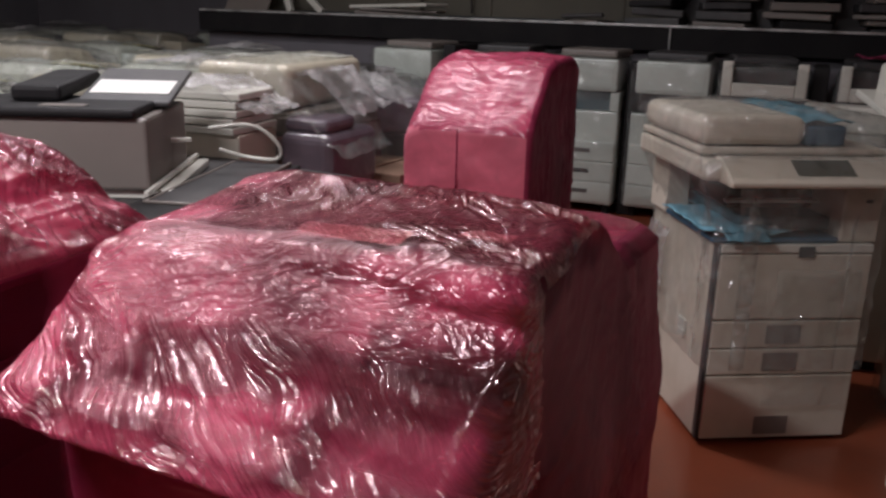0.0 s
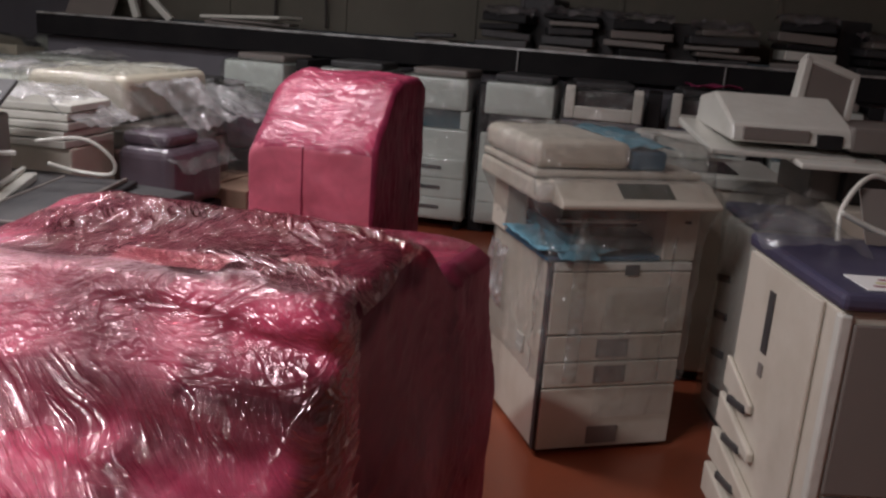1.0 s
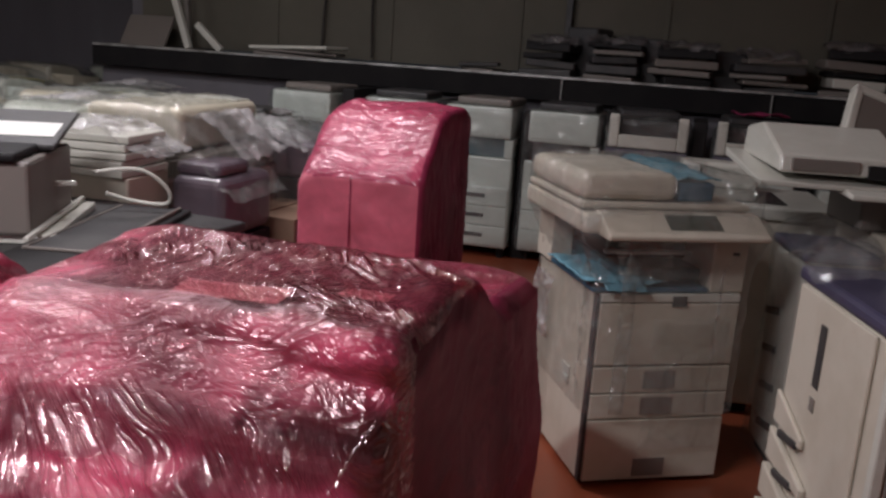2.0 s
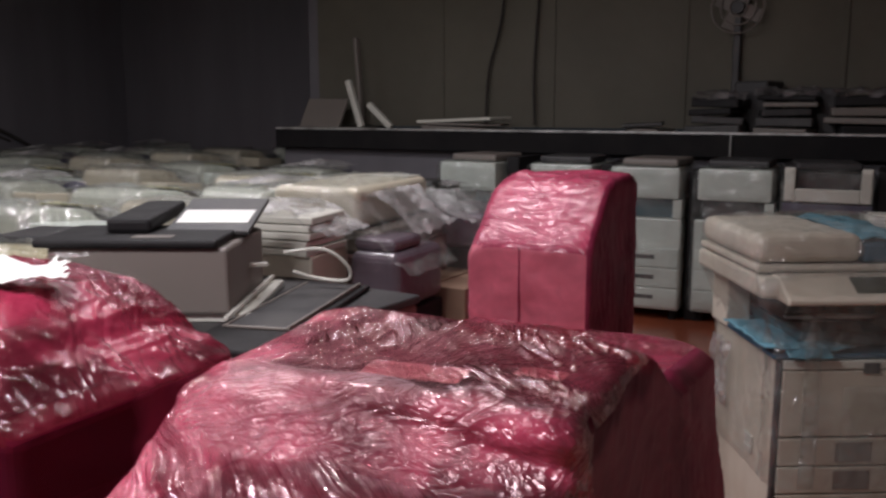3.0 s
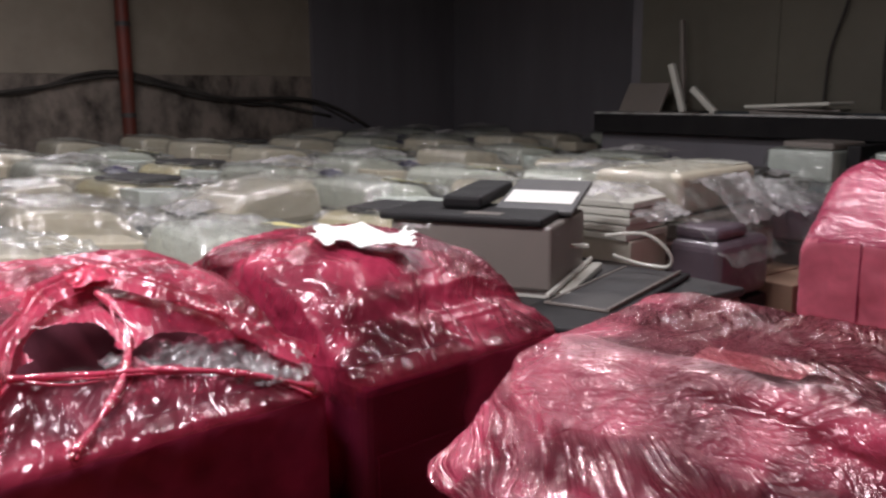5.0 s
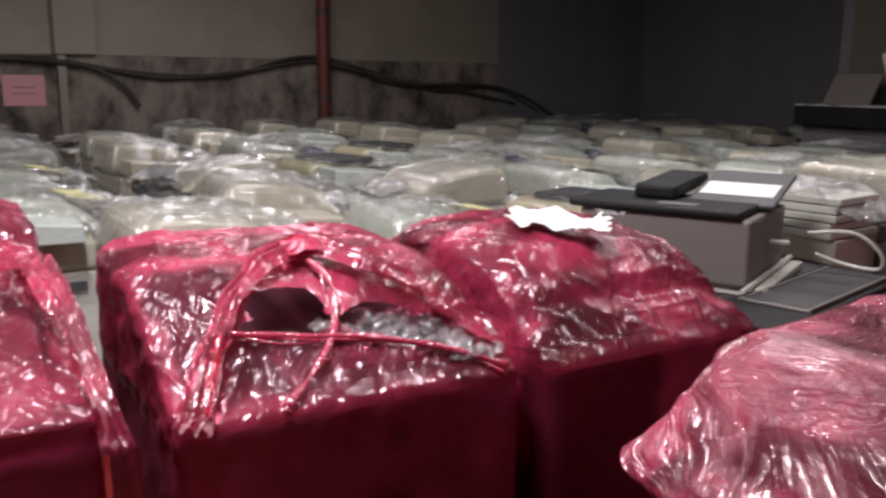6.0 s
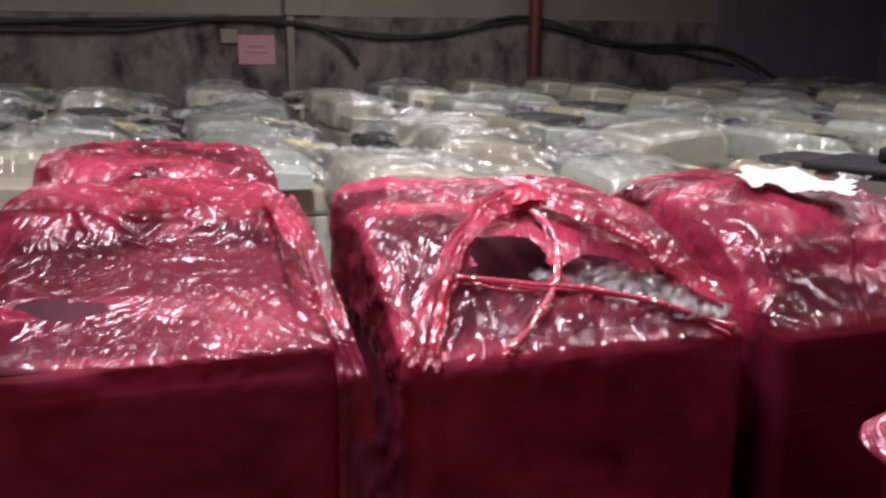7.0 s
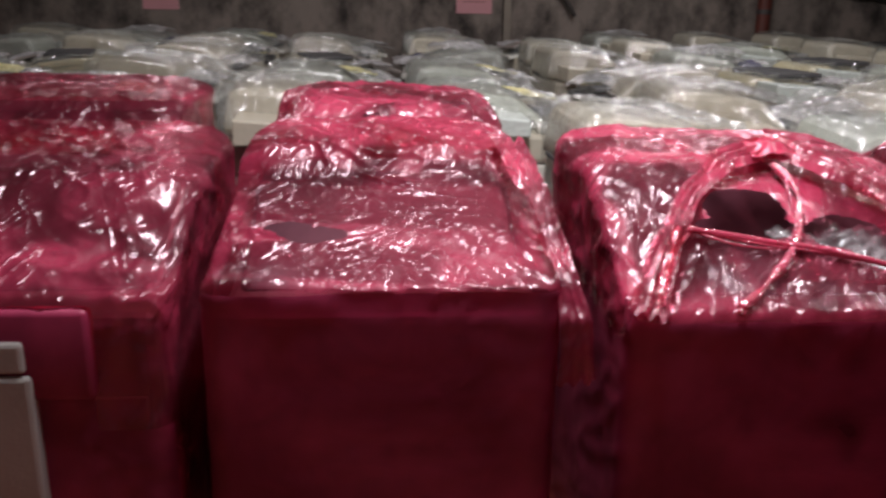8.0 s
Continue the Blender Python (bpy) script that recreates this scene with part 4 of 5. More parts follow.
part("side_panel", box(-0.012, -0.001, 0.08, 0.57, 0.08, 0.925, 0.005), CREAM, p)
part("side_slot", box(-0.016, -0.0125, 0.34, 0.38, 0.68, 0.86, 0.004), DARK, p, "dark vertical slot")
part("side_button", box(-0.016, -0.0125, 0.345, 0.375, 0.61, 0.65, 0.004), GREY, p)
for k in range(4):
    z = 0.13 + 0.12 * k
    part("side_tray", prism([(0.18 + 0.06 * k, z), (0.18 + 0.06 * k, z + 0.03), (0.58, z + 0.10), (0.58, z)], -0.028 - 0.006 * (3 - k), -0.013, 0.006), CREAM, p, "curved side tray end")
    part("grip_slot", box(-0.034 - 0.006 * (3 - k), -0.02, 0.30, 0.44, z + 0.045, z + 0.07, 0.006, m=pose(0, 0, 0, -9, 0, 0)), DARK, p)
part("label_sheet", box(0.06, 0.27, 0.02, 0.15, 0.9755, 0.978, 0.0005), PAPER, p, "white label with print")
for k in range(3):
    part("print_bar", box(0.09 + 0.02 * k, 0.22 - 0.02 * k, 0.045 + 0.03 * k, 0.06 + 0.03 * k, 0.9782, 0.979, 0), INK if k != 1 else YELLOW, p)
part("open_frame", join(tube([(0.19, 0.47, 0.99), (0.2, 0.5, 1.08), (0.30, 0.57, 1.165), (0.43, 0.585, 1.14), (0.70, 0.57, 1.12)], 0.008, 8),
                        tube([(0.19, 0.49, 1.07), (0.35, 0.49, 1.01), (0.55, 0.46, 0.99), (0.72, 0.44, 0.985)], 0.009, 8)), OFFWHITE, p, "raised off-white frame", True)
part("frame_panel", prism([(0.47, 0.985), (0.475, 0.985), (0.575, 1.13), (0.565, 1.13)], 0.27, 0.70, 0.002), GREY, p, "grey panel in the frame")
part("clear_bag", sheet(0.30, 0.30, 36, 36, lambda x, y: 0.10 * math.exp(-((x * 7) ** 2 + (y * 7) ** 2)) + 0.02 * noise.noise(Vector((x * 16, y * 16, 5))), pose(0.06, 0.45, 0.985)), CLEAR_FILM, p, "loose clear plastic", True)

# wrapped narrow unit behind it
n = thing("side_unit", pose(0.47, 4.36, 0, 0, 0, 12), "grey-white paper unit in clear film with stepped drawer slots", "paper unit")
part("body", box(0.0, 0.26, 0.0, 0.36, 0.04, 0.86, 0.03, 4), OFFWHITE, n)
part("foot", box(0.03, 0.23, 0.03, 0.33, 0.0, 0.038, 0.004), BLACK, n)
for k in range(4):
    part("drawer_slot", box(-0.01, 0.0, 0.05, 0.20, 0.18 + 0.15 * k, 0.21 + 0.15 * k, 0.004, m=pose(0, 0, 0, -12, 0, 0)), DARK, n)
part("cap", box(-0.01, 0.27, -0.01, 0.37, 0.862, 0.90, 0.012), NAVY, n, "navy cap")
part("clear_film", film_shell(0.15, 0.20, lambda x, y: 1.0 - 0.08 * abs(x / 0.15) ** 2, nu=110, nside=30, ntop=24, seed=51, lump=0.012, crease=0.010), CLEAR_FILM, n, "loose clear film", True).location = (0.13, 0.18, 0)

# cream machine with raised lid and output trays
u = thing("copier", pose(0.76, 4.5, 0, 0, 0, 12), "cream copier with a raised feeder lid and jutting paper trays", "copier")
part("body", box(0.0, 0.75, 0.0, 0.62, 0.05, 0.95, 0.012), CREAM, u)
part("plinth", box(0.04, 0.71, 0.04, 0.58, 0.0, 0.048, 0.004), BLACK, u)
part("exit_tray", prism([(-0.02, 1.12), (-0.02, 1.14), (0.52, 1.20), (0.52, 1.17)], -0.50, 0.02, 0.006), OFFWHITE, u, "flat off-white tray")
part("tray_support", box(-0.06, 0.30, 0.15, 0.5, 0.952, 1.15, 0.01), GREY, u)
part("feeder", prism([(0.0, 1.17), (0.02, 1.235), (0.30, 1.33), (0.50, 1.30), (0.52, 1.19)], -0.43, 0.02, 0.012), OFFWHITE, u, "sloping off-white feeder")
part("feeder_mouth", box(-0.39, -0.15, -0.004, 0.03, 1.18, 1.225, 0.004), GREY, u)
part("lower_tray", prism([(-0.10, 1.10), (-0.10, 1.12), (0.25, 1.16), (0.25, 1.12)], -0.20, 0.14, 0.006), OFFWHITE, u, "jutting tray")
part("opening", box(-0.12, -0.03, -0.006, 0.03, 1.165, 1.215, 0.003), BLACK, u)
part("raised_lid", box(0.0, 0.22, -0.02, 0.02, 0.0, 0.24, 0.01, m=pose(-0.12, 0.30, 1.27, -30, 18, 0)), GREY, u, "raised grey lid")
part("lid_frame", join(box(-0.01, 0.025, -0.03, 0.03, 0.0, 0.25, 0.008, m=pose(-0.12, 0.30, 1.27, -30, 18, 0)), box(-0.01, 0.23, -0.03, 0.03, 0.225, 0.26, 0.008, m=pose(-0.12, 0.30, 1.27, -30, 18, 0)),
                       box(0.2, 0.23, -0.03, 0.03, 0.0, 0.25, 0.008, m=pose(-0.12, 0.30, 1.27, -30, 18, 0))), OFFWHITE, u)
part("side_lid", box(0.0, 0.3, 0.0, 0.4, 1.16, 1.25, 0.012), GREY, u)
part("side_support", box(0.05, 0.6, 0.1, 0.5, 0.952, 1.158, 0.01), DARK, u)

# pale machine between the copier and the raised-lid one
w = thing("copier", pose(0.04, 4.95, 0, 0, 0, 6), "pale cream copier with an open dark scanner glass", "copier")
part("body", box(0.0, 0.62, 0.0, 0.6, 0.05, 0.90, 0.012), CREAM, w)
part("plinth", box(0.04, 0.58, 0.04, 0.56, 0.0, 0.048, 0.004), BLACK, w)
part("scanner", box(-0.01, 0.63, -0.03, 0.6, 0.902, 0.96, 0.012), OFFWHITE, w)
part("glass", box(0.08, 0.42, 0.05, 0.42, 0.9605, 0.965, 0.001), GLASS_DARK, w, "dark scanner glass")
part("feeder", box(0.0, 0.36, 0.44, 0.6, 0.962, 1.08, 0.02), OFFWHITE, w)
part("paper_stack", box(0.02, 0.08, 0.40, 0.44, 0.966, 1.07, 0.004), PAPER, w)


# ---------------------------------------------------------------- printer with black flat lid, on a low cabinet
base = thing("low_cabinet", pose(-2.12, 3.47, 0, 0, 0, -6), "low maroon-brown cabinet carrying a printer", "cabinet")
part("body", box(-0.42, 0.50, -0.62, 0.55, 0.04, 0.80, 0.012), MAROON, base)
part("plinth", box(-0.38, 0.46, -0.58, 0.51, 0.0, 0.038, 0.004), BLACK, base)
part("top_board", box(-0.43, 0.51, -0.63, 0.56, 0.802, 0.835, 0.008), DARK, base)
tr = thing("paper_tray", pose(-1.80, 3.42, 0.837, 0, 0, 14), "dark grey paper tray with pale rim on the cabinet", "paper tray")
part("bed", box(-0.15, 0.15, -0.48, 0.52, 0.0, 0.02, 0.008), BLACK, tr)
part("inner_plate", box(-0.10, 0.11, -0.22, 0.46, 0.0205, 0.028, 0.004), DARK, tr)
part("rim", join(box(-0.115, -0.103, -0.24, 0.48, 0.0205, 0.03, 0.003), box(0.112, 0.124, -0.24, 0.48, 0.0205, 0.036, 0.003), box(-0.102, 0.111, -0.24, -0.228, 0.0205, 0.03, 0.003)), GREY, tr, "pale rim")
s = thing("printer", pose(-1.915, 3.27, 0.837, 0, 0, 26), "grey printer with black flat lid and a white sheet on top", "printer")
part("body", box(-0.62, 0.0, 0.0, 0.52, 0.03, 0.262, 0.012), GREY, s)
part("base_tray", box(-0.60, 0.06, 0.02, 0.62, 0.0, 0.028, 0.005), OFFWHITE, s)
part("flat_lid", box(-0.66, -0.03, -0.02, 0.36, 0.264, 0.292, 0.01), BLACK, s, "black flat lid")
part("lid_label", box(-0.34, -0.20, 0.03, 0.09, 0.2925, 0.295, 0.001), GREY, s)
part("feeder_block", box(-0.47, -0.31, 0.16, 0.58, 0.294, 0.345, 0.014, m=pose(0, 0, -0.01, 3, 0, 0)), BLACK, s, "raised black feeder block")
part("rear_panel", box(-0.29, 0.02, 0.23, 0.60, -0.006, 0.012, 0.006, m=pose(0, 0, 0.225, 13, 0, 0)), DARK, s, "tilted dark panel")
part("white_sheet", box(-0.27, 0.0, 0.31, 0.45, 0.0125, 0.016, 0.001, m=pose(0, 0, 0.225, 13, 0, 0)), PAPER, s, "white paper sheet")
part("side_arm", box(0.0, 0.16, 0.28, 0.31, 0.14, 0.155, 0.004, m=pose(0, 0, 0, 0, 0, 18)), OFFWHITE, s)
part("side_rail", box(0.005, 0.022, -0.1, 0.62, 0.035, 0.05, 0.004), OFFWHITE, s)
solid("cable", tube([(-1.98, 3.66, 1.02), (-1.85, 3.74, 1.03), (-1.78, 3.80, 0.96), (-1.80, 3.82, 0.90), (-1.92, 3.80, 0.90), (-2.0, 3.74, 0.93)], 0.007, 8), OFFWHITE,
      "loop of white cable hanging from the printer", "cable", smooth=True)

# ---------------------------------------------------------------- cream machine, bags and boxes further in
cm = thing("copier", pose(-2.62, 4.42, 0, 0, 0, 4), "cream copier with papers, bags and dark panels wrapped in clear film", "copier")
part("body", box(-0.06, 0.55, 0.05, 0.9, 0.05, 0.86, 0.012), MAROON, cm)
part("plinth", box(0.0, 0.5, 0.1, 0.85, 0.0, 0.048, 0.004), BLACK, cm)
part("lid", box(-0.05, 0.44, 0.06, 0.88, 0.98, 1.185, 0.04, 4), CREAM_LID, cm, "thick rounded cream lid")
part("lid_sheet", box(0.10, 0.40, 0.70, 0.86, 1.186, 1.192, 0.002), OFFWHITE, cm)
part("scanner", box(-0.03, 0.55, 0.07, 0.86, 0.862, 0.978, 0.02), GREY, cm)
part("clear_film", film_shell(0.36, 0.47, lambda x, y: (1.205 if x < 0.1 else 1.205 - 1.0 * (x - 0.1)) - 0.02 * abs(y / 0.47) ** 4, nu=130, nside=34, ntop=26, seed=61, lump=0.02, crease=0.014, z0=0.55), CLEAR_FILM, cm, "loose clear film", True).location = (0.27, 0.46, 0)
ps = thing("paper_stack", pose(-2.30, 4.12, 0, 0, 0, 8), "stack of cream machine panels and paper wrapped in clear film", "stack")
part("lower_block", box(-0.30, 0.16, -0.10, 0.26, 0.0, 0.93, 0.01), CREAM, ps)
for k in range(5):
    part("panel", box(-0.34 + 0.012 * (k % 3), 0.16 - 0.01 * (k % 2), -0.12 + 0.008 * k, 0.24, 0.932 + 0.034 * k, 0.962 + 0.034 * k, 0.006, m=pose(0, 0, 0, 0, 0, (k * 37 % 9) - 4)), OFFWHITE, ps)
part("draped_plastic", sheet(0.5, 0.42, 50, 42, lambda x, y: 0.03 - 0.5 * max(0.0, x - 0.02) + 0.03 * noise.noise(Vector((x * 11, y * 11, 2))) + 0.015 * noise.noise(Vector((x * 34, y * 34, 5))), pose(0.0, 0.1, 1.1)), CRUMPLED, ps, "draped clear plastic", True)
part("draped_plastic", sheet(0.46, 0.5, 50, 50, lambda x, y: 0.02 - 0.75 * max(0.0, x) + 0.035 * noise.noise(Vector((x * 10, y * 10, 22))) + 0.015 * noise.noise(Vector((x * 34, y * 34, 5))), pose(0.50, 0.36, 1.13)), CRUMPLED, cm, "draped clear plastic", True)
part("draped_plastic", sheet(0.5, 0.5, 50, 50, lambda x, y: 0.02 - 0.5 * max(0.0, x) + 0.035 * noise.noise(Vector((x * 10, y * 10, 42))) + 0.015 * noise.noise(Vector((x * 34, y * 34, 5))), pose(0.48, 0.95, 1.06)), CRUMPLED, cm, "", True)
bag = thing("plastic_bag", pose(-2.02, 4.62, 0, 0, 0, 0), "purple-grey bag of parts hanging in clear film", "bag")
part("bag", box(-0.14, 0.13, -0.25, 0.22, 0.63, 0.91, 0.05, 4), PURPLE, bag)
part("bag_fold", box(-0.13, 0.10, -0.22, 0.05, 0.905, 0.97, 0.03, 3), PURPLE, bag)
part("loose_film", sheet(0.34, 0.5, 40, 50, lambda x, y: 0.96 - 0.9 * max(0.0, x) + 0.025 * noise.noise(Vector((x * 14, y * 10, 3))) + 0.01 * noise.noise(Vector((x * 40, y * 40, 3))), pose(0.02, 0, 0)), CLEAR_FILM, bag, "loose clear film", True)
part("stand", box(-0.12, 0.12, -0.22, 0.22, 0.0, 0.62, 0.01), BLACK, bag)
cb = thing("cardboard_box", pose(-1.98, 5.05, 0, 0, 0, -4), "brown cardboard box standing on the floor", "box")
part("carton", box(-0.2, 0.2, -0.16, 0.34, 0.0, 0.66, 0.006), CARD, cb)
part("flap", box(-0.2, 0.0, -0.155, 0.335, 0.0, 0.006, 0.002, m=pose(0, 0, 0.662, 0, -8, 0)), CARD, cb)
dk = thing("scanner_unit", pose(-2.25, 5.55, 0, 0, 0, 6), "dark purple-grey scanner unit in clear film", "scanner unit")
part("stand", box(-0.3, 0.3, -0.2, 0.4, 0.0, 0.78, 0.01), DARK, dk)
part("unit", box(-0.31, 0.32, -0.22, 0.42, 0.782, 0.98, 0.03, 4), PURPLE, dk)
part("clear_film", film_shell(0.36, 0.36, lambda x, y: 1.05 - 0.09 * (x / 0.36) ** 2, nu=100, nside=26, ntop=22, seed=77, lump=0.02, crease=0.014, z0=0.4), CLEAR_FILM, dk, "loose clear film", True).location = (0.0, 0.1, 0)


# ---------------------------------------------------------------- row of copiers under the ledge
def row_copier(x, y, rz, kind):
    e = thing("copier", pose(x, y, 0, 0, 0, rz), "grey-white copier in clear film below the ledge", "copier", "copiers under the ledge")
    part("cabinet", box(-0.27, 0.27, 0.0, 0.6, 0.08, 0.76, 0.012), PALE_GREEN, e)
    for sx in (-0.22, 0.22):
        part("caster", cyl(sx, 0.08, 0.0, 0.079, 0.03, 10), BLACK, e)
        part("caster", cyl(sx, 0.5, 0.0, 0.079, 0.03, 10), BLACK, e)
    for k in range(3):
        d = part("drawer", box(-0.26, 0.26, -0.01, -0.001, 0.10 + 0.15 * k, 0.24 + 0.15 * k, 0.004), PALE_GREEN, e)
        part("handle", box(-0.07, 0.09, -0.014, -0.0105, 0.16 + 0.15 * k, 0.19 + 0.15 * k, 0.003), DARK, d)
    part("output_bay", box(-0.26, 0.2, 0.06, 0.6, 0.762, 0.90, 0.004), TEAL if kind != 1 else DARK, e, "dark paper bay")
    part("column", box(0.205, 0.27, 0.0, 0.6, 0.762, 0.90, 0.006), PALE_GREEN, e)
    if kind == 2:
        part("upper_panel", join(box(-0.27, -0.20, -0.02, 0.02, 0.93, 1.16, 0.01), box(0.20, 0.27, -0.02, 0.02, 0.93, 1.16, 0.01), box(-0.20, 0.20, -0.02, 0.02, 0.93, 1.02, 0.01)), OFFWHITE, e, "open white frame")
        part("opening", box(-0.22, 0.22, 0.03, 0.4, 0.92, 1.13, 0.01), BLACK, e)
        part("scanner", box(-0.28, 0.28, 0.0, 0.6, 0.86, 0.918, 0.008), NAVY, e)
    else:
        part("scanner", box(-0.25, 0.25, -0.02, 0.55, 0.905, 1.13, 0.014), PALE_GREEN, e, "pale upper unit")
        part("panel_bar", box(-0.22, 0.22, -0.026, -0.0205, 0.93, 1.10, 0.004), PALE_GREEN, e)
    part("top_clutter", box(-0.2, 0.22, 0.06, 0.5, 1.132 if kind != 2 else 1.135, 1.19, 0.02, 3, m=pose(0, 0, 0, 0, 0, 7 * kind - 6)), DARK if kind else GREY, e)
    part("clear_film", film_shell(0.29, 0.33, lambda x, y: 1.15 - 0.03 * abs(x / 0.29) ** 3, nu=90, nside=26, ntop=14, seed=80 + x, lump=0.008, crease=0.012, z0=0.1), CLEAR_FILM, e, "clear stretch film", True).location = (0, 0.27, 0)
    return e


for i, x in enumerate((-2.93, -2.16, -1.5, -0.88, -0.28, 0.45, 1.15)):
    row_copier(x, 7.3 + 0.05 * (i % 2), (i * 7 % 5) - 2, 2 if i in (4, 5) else i % 2)
    # black upright added between two machines, standing in for the gap's shade
    solid("panel", box(-0.05, 0.05, 0.0, 0.5, 0.0, 1.17 - 0.03 * (i % 3), 0.01), BLACK, "black upright added to fill the shaded gap between copiers", "panel", m=pose(x + 0.345, 7.4, 0), group="dark panels between copiers")
solid("magenta_sheet", sheet(0.3, 0.3, 14, 14, lambda x, y: 0.03 * noise.noise(Vector((x * 9, y * 9, 3))) + 0.02, pose(0, 0, 0), 0.004), BINDER, "crumpled magenta sheet on a copier", "sheet",
      m=pose(0.45, 7.55, 1.195, 0, 0, 20))

# ---------------------------------------------------------------- clutter on the ledge
rnd = random.Random(5)
LED = 1.346


def junk_stack(x, n, w, h):
    e = thing("panel_stack", pose(x, 8.32, LED), "stack of grey machine covers and trays on the ledge", "stack", "stacks on the ledge")
    z = 0.0
    for k in range(n):
        hh = h * rnd.uniform(0.6, 1.3)
        ww = w * rnd.uniform(0.7, 1.05)
        part("cover", box(-ww / 2, ww / 2, -0.2, 0.2, 0, hh, 0.012, m=pose(rnd.uniform(-0.04, 0.04), 0, z, 0, rnd.uniform(-3, 3), rnd.uniform(-14, 14))),
             (GREY, DARK, BLACK, DARK, GREY, OFFWHITE)[rnd.randrange(6)], e)
        z += hh + 0.012
    if n > 3:
        wave = rnd.uniform(0, 20)
        part("draped_plastic", sheet(w * 0.95, 0.42, 30, 24, lambda x, y: 0.05 * noise.noise(Vector((x * 9 + wave, y * 9, 1))) + 0.03 * noise.noise(Vector((x * 26, y * 26, wave))) - 0.5 * max(0.0, -y - 0.12), pose(0, -0.02, z + 0.03)),
             CRUMPLED_GREY, e, "crumpled clear plastic", True)
    return e


for x, n_, w_, h_ in ((-3.45, 3, 0.8, 0.035), (-1.75, 2, 0.36, 0.05), (-1.15, 4, 0.42, 0.06), (-0.65, 5, 0.5, 0.055), (-0.1, 4, 0.5, 0.06), (0.5, 5, 0.5, 0.05), (1.1, 5, 0.45, 0.06), (1.7, 4, 0.5, 0.06), (2.4, 5, 0.5, 0.06)):
    junk_stack(x, n_, w_, h_)
for x, h in ((-0.9, 0.42), (-0.42, 0.36), (0.2, 0.3), (1.4, 0.4)):
    solid("machine_unit", box(-0.14, 0.14, -0.16, 0.16, 0, h, 0.02), DARK, "dark machine unit standing upright on the ledge", "machine unit", m=pose(x, 8.52, LED, 0, 0, x * 20), group="dark units on the ledge")
fr = thing("frame_panel", pose(-4.85, 8.3, LED), "grey plastic frames leaning on the ledge", "frame")
part("flat_base", box(-0.5, 0.35, -0.2, 0.2, 0.0, 0.02, 0.006), GREY, fr)
part("upright", prism([(-0.02, 0.02), (0.16, 0.30), (0.19, 0.30), (0.02, 0.02)], -0.46, 0.02, 0.006), GREY, fr)
part("leaning_bar", box(-0.03, 0.03, -0.03, 0.03, 0, 0.48, 0.01, m=pose(0.28, 0, 0.02, 0, -18, 0)), OFFWHITE, fr)
part("leaning_bar", box(-0.03, 0.03, -0.03, 0.03, 0, 0.34, 0.01, m=pose(0.62, 0, 0.02, 0, -48, 0)), OFFWHITE, fr)
part("leaning_bar", box(-0.02, 0.02, -0.03, 0.03, 0, 0.8, 0.01, m=pose(0.16, 0.2, 0.1, 0, -4, 0)), GREY, fr)
for pts in ([(-3.4, 8.68, 1.40), (-3.38, 8.7, 1.9), (-3.25, 8.7, 2.4), (-3.2, 8.7, 3.2)], [(-2.9, 8.68, 1.40), (-2.92, 8.7, 1.9), (-2.88, 8.7, 2.6), (-2.86, 8.7, 3.2)]):
    solid("cable", tube(pts, 0.013, 8), RUBBER, "dark cable hanging down the olive wall", "cable", smooth=True, group="hanging cables")
fan = thing("wall_fan", pose(-1.12, 8.70, 2.37), "dusty grey round fan on a dark stem against the olive wall", "fan")
part("guard", join(*[tube([(r * math.cos(a * math.pi / 6), -0.06 + 0.03 * (r < 0.15), r * math.sin(a * math.pi / 6)) for a in range(13)], 0.008, 6) for r in (0.07, 0.14, 0.21)]), GREY, fan, "wire guard rings")
part("hub", cyl(0, 0, -0.05, 0.06, 0.05, 16), DARK, fan).rotation_euler = (math.pi / 2, 0, 0)
for a in range(4):
    part("blade", prism([(-0.03, -0.05), (-0.02, -0.06), (0.0, 0.05), (-0.01, 0.06)], 0.05, 0.19, 0.003), GREY, fan).rotation_euler = (0, radians(90 * a + 25), 0)
part("stem", box(-0.03, 0.03, -0.02, 0.02, -1.02, -0.06, 0.01), DARK, fan, "dark stem")


# ---------------------------------------------------------------- the field of stored copiers
rf = random.Random(11)


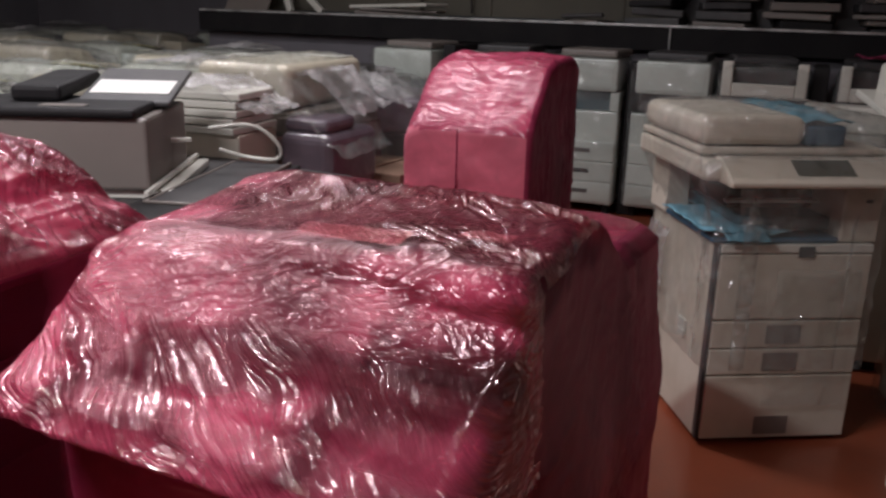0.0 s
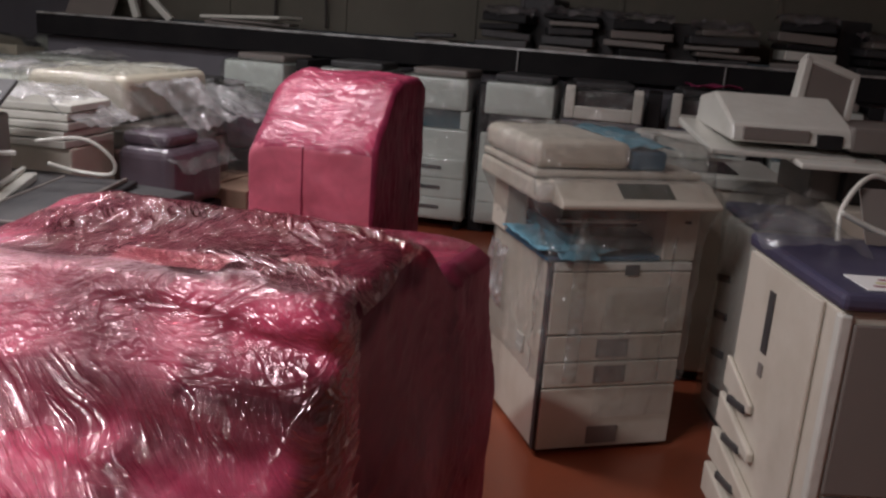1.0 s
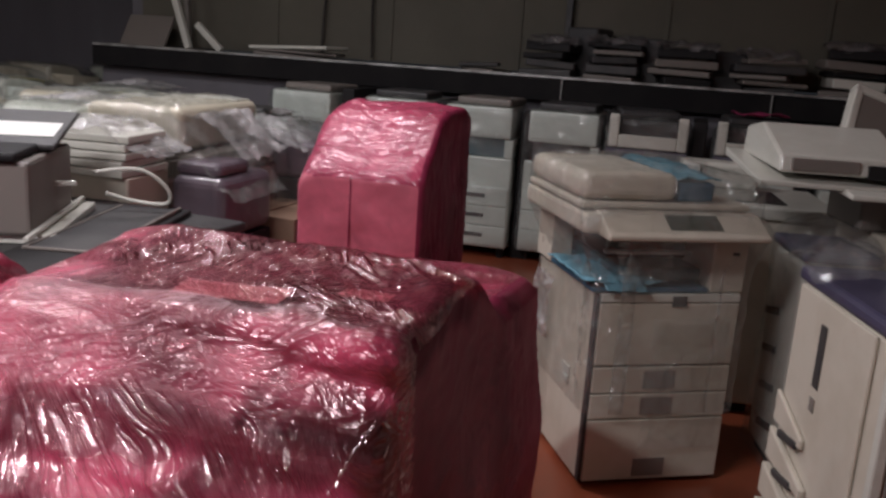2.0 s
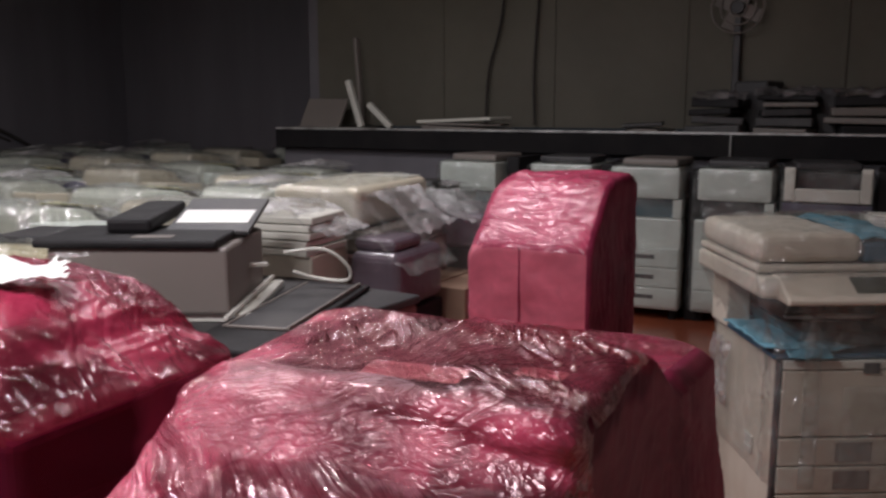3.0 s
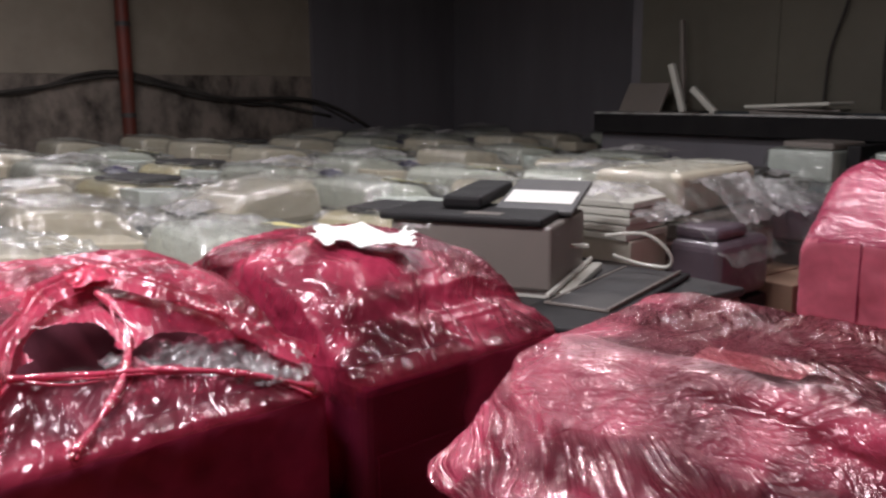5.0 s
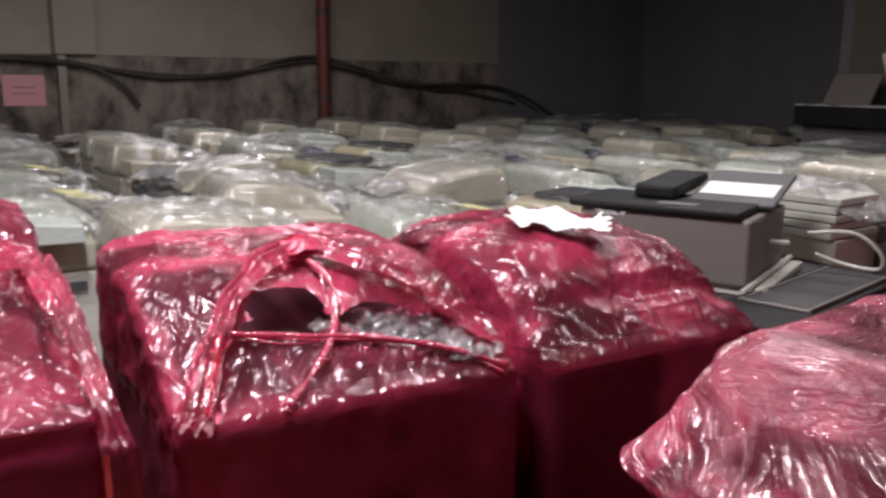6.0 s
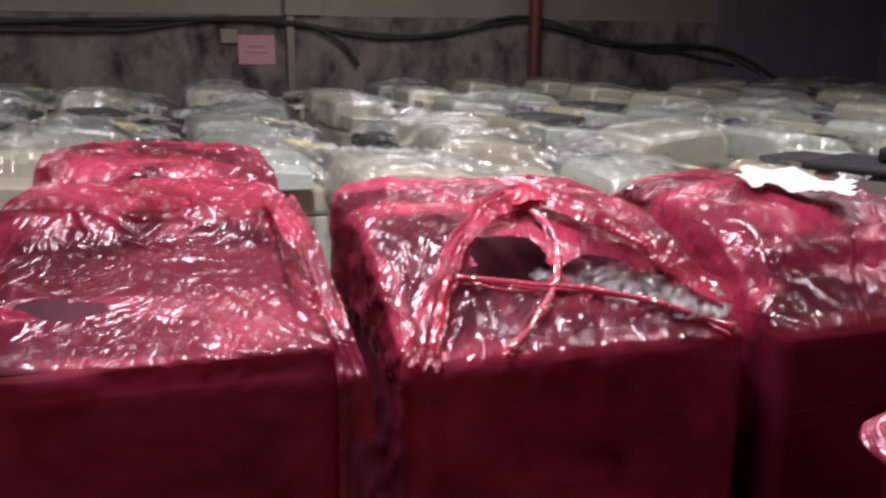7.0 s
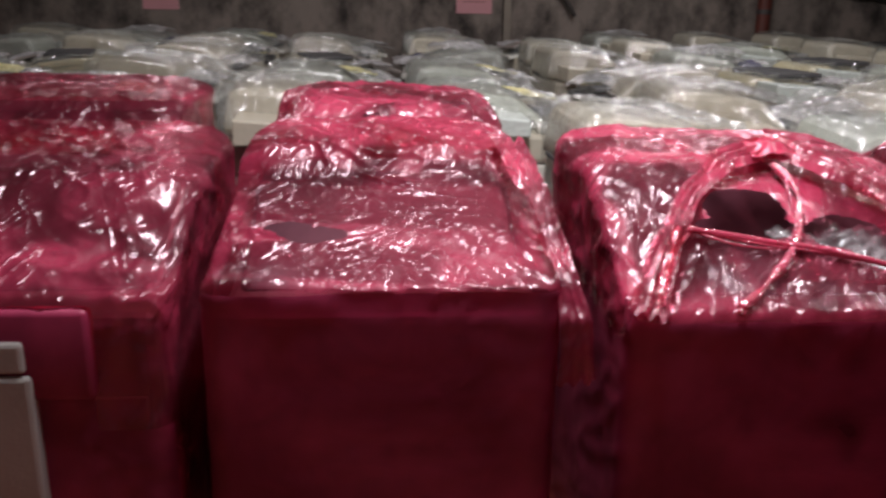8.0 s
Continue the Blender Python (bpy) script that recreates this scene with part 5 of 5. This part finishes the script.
def field_copier(kind):
    e = thing("copier", pose(-40, 0, 0), ("cream copier with rounded lid under clear film", "grey-white copier with a yellow sheet, under clear film",
              "cream copier with dark control panel, under film", "low off-white copier with dark trays, under film", "cream copier with crumpled plastic on top")[kind], "copier", "stored copiers")
    wl, wd = 0.66, 0.62
    shell = (CREAM_LID, LID_GREY, CREAM_LID, LID_YELLOW, LID_GREY)[kind]
    part("cabinet", box(-wl / 2, wl / 2, -wd / 2, wd / 2, 0.04, 0.80, 0.015), OFFWHITE, e)
    part("plinth", box(-wl / 2 + 0.04, wl / 2 - 0.04, -wd / 2 + 0.04, wd / 2 - 0.04, 0.0, 0.038, 0), BLACK, e)
    part("scanner", box(-wl / 2 - 0.01, wl / 2 + 0.01, -wd / 2 - 0.01, wd / 2 + 0.02, 0.802, 0.925, 0.02), CREAM_LID, e)
    top = (1.12, 1.09, 1.11, 1.04, 1.09)[kind]
    yl = -wd / 2 - 0.02
    part("lid", prism([(yl, 0.928), (yl - 0.005, 0.97), (yl + 0.02, top - 0.02), (yl + 0.07, top), (yl + 0.2, top - 0.004), (yl + 0.42, top - 0.035), (wd / 2 - 0.1, 0.965), (wd / 2 - 0.1, 0.928)], -wl / 2, wl / 2 - 0.13, 0.03), shell, e, "rounded lid")
    part("lid_grip", box(-wl / 2 + 0.1, -wl / 2 + 0.3, yl - 0.012, yl - 0.004, 0.935, 0.95, 0.003), DARK, e)
    part("control_panel", prism([(wd / 2 - 0.15, 0.926), (wd / 2 - 0.15, 0.965), (wd / 2 + 0.07, 0.93), (wd / 2 + 0.07, 0.90)], -wl / 2, wl / 2, 0.006), OFFWHITE if kind != 2 else DARK, e)
    part("key_block", box(-0.10, 0.16, wd / 2 - 0.13, wd / 2 - 0.02, 0.955, 0.985, 0.006, m=pose(0, 0, 0, 0, 0, 0)), DARK, e, "dark keys")
    part("feeder_tray", prism([(-wd / 2 + 0.04, 0.93), (-wd / 2 + 0.04, 1.03), (wd / 2 - 0.2, 1.0), (wd / 2 - 0.2, 0.93)], wl / 2 - 0.135, wl / 2 + 0.12, 0.008), PALE_GREEN if kind % 2 else CREAM_LID, e)
    if kind in (0, 2, 3):
        part("bunched_cover", sheet(0.34, 0.26, 30, 24, lambda x, y: 0.045 * math.exp(-((x * 6) ** 2 + (y * 8) ** 2)) + 0.02 * noise.noise(Vector((x * 18 + kind, y * 18, 7))) + 0.01 * noise.noise(Vector((x * 50, y * 50, 7))),
                                    pose(0.05 * kind, 0.22, 1.0, -6, 0, 30 * kind)), CRUMPLED, e, "bunched clear plastic", True)
    if kind in (1, 4):
        part("bunched_cover", sheet(0.36, 0.22, 30, 20, lambda x, y: 0.05 * math.exp(-((x * 5) ** 2 + (y * 8) ** 2)) + 0.025 * noise.noise(Vector((x * 16 + kind, y * 16, 3))) + 0.012 * noise.noise(Vector((x * 45, y * 45, 7))),
                                    pose(-0.06, 0.27, 0.995, -8, 0, 24 * kind)), CRUMPLED, e, "bunched clear plastic", True)
    part("side_slot", box(wl / 2 + 0.011, wl / 2 + 0.016, -0.2, 0.12, 0.72, 0.76, 0.002), DARK, e, "dark slot in the side")
    part("lid_bar", box(-wl / 2 + 0.04, wl / 2 - 0.16, wd / 2 - 0.105, wd / 2 - 0.085, 0.956, 0.975, 0.003), GREY, e)
    if kind == 1:
        part("yellow_sheet", sheet(0.30, 0.16, 12, 10, lambda x, y: 0.02 * noise.noise(Vector((x * 12, y * 12, 1))), pose(0.0, 0.16, top - 0.03, -10, 0, 12), 0.003), YELLOW, e, "yellow paper sheet")
    if kind == 2:
        part("yellow_tag", box(0.12, 0.24, wd / 2 - 0.10, wd / 2 + 0.02, 0.982, 0.988, 0.001), YELLOW, e, "small yellow tag")
        part("bunched_film", sheet(0.2, 0.16, 20, 16, lambda x, y: 0.05 * math.exp(-((x * 10) ** 2 + (y * 12) ** 2)) + 0.02 * noise.noise(Vector((x * 30, y * 30, 2))), pose(0.2, 0.22, 0.99)), DARK, e, "dark bunched film", True)
    if kind == 3:
        part("loose_panel", box(-0.22, 0.22, -0.1, 0.12, 0, 0.02, 0.006, m=pose(0.02, 0.28, 1.0, -14, 5, 20)), GREY, e, "loose grey panel")
        part("dark_tray", box(-0.25, 0.2, -0.2, 0.1, 1.001, 1.03, 0.01, m=pose(0, 0, 0.04, 0, 0, 12)), DARK, e, "dark tray")
    if kind == 4:
        part("dark_pouch", sheet(0.22, 0.16, 18, 14, lambda x, y: 0.06 * math.exp(-((x * 9) ** 2 + (y * 10) ** 2)) + 0.02 * noise.noise(Vector((x * 26, y * 26, 12))), pose(0.12, 0.26, 0.99)), NAVY, e, "dark plastic pouch", True)
        part("crumpled_plastic", sheet(0.5, 0.4, 44, 36, lambda x, y: 0.05 * math.exp(-((x * 5) ** 2 + (y * 5) ** 2)) + 0.02 * noise.noise(Vector((x * 16, y * 16, 7))) + 0.01 * noise.noise(Vector((x * 50, y * 50, 7))),
                                       pose(0, 0, top + 0.01)), CRUMPLED, e, "crumpled clear plastic", True)
    part("film", film_shell(wl / 2 + 0.03, wd / 2 + 0.03, lambda x, y: (top + 0.012 - 0.22 * max(0.0, y + 0.02)) if x < wl / 2 - 0.1 else 0.995, nu=120, nside=12, ntop=36, seed=90 + kind * 3, lump=0.016, crease=0.018, z0=0.7, fillet=0.05), CLEAR_FILM, e,
         "clear stretch film", True)
    return e


kinds = [field_copier(k) for k in range(5)]
used = set()
for j in range(-4, 12):
    y = 0.46 + 0.9 * j
    for i in range(6):
        x = -3.72 - 1.18 * i + rf.uniform(-0.1, 0.1) - (0.25 if j % 2 else 0)
        yy = y + rf.uniform(-0.06, 0.06)
        if x < -9.3 or y > 9.7:
            continue
        if x > -5.2 and y > 7.2:
            continue
        k = rf.choice((0, 0, 0, 1, 2, 2, 3, 4, 4))
        m = pose(x, yy, 0, 0, 0, rf.uniform(-5, 5) + (180 if rf.random() < 0.12 else 0))
        if k in used:
            copy_thing(kinds[k], m)
        else:
            kinds[k].matrix_basis = m
            used.add(k)
# machines nearer the row of wrapped ones
for x, y, k, rz in ((-2.85, 1.75, 0, 2), (-2.75, 2.62, 1, -4), (-2.9, 3.5, 3, 5), (-3.0, 4.4, 2, 0), (-3.3, 5.3, 4, -6), (-2.9, 6.3, 3, 4), (-3.9, 6.2, 1, 2)):
    copy_thing(kinds[k], pose(x, y, 0, 0, 0, rz))
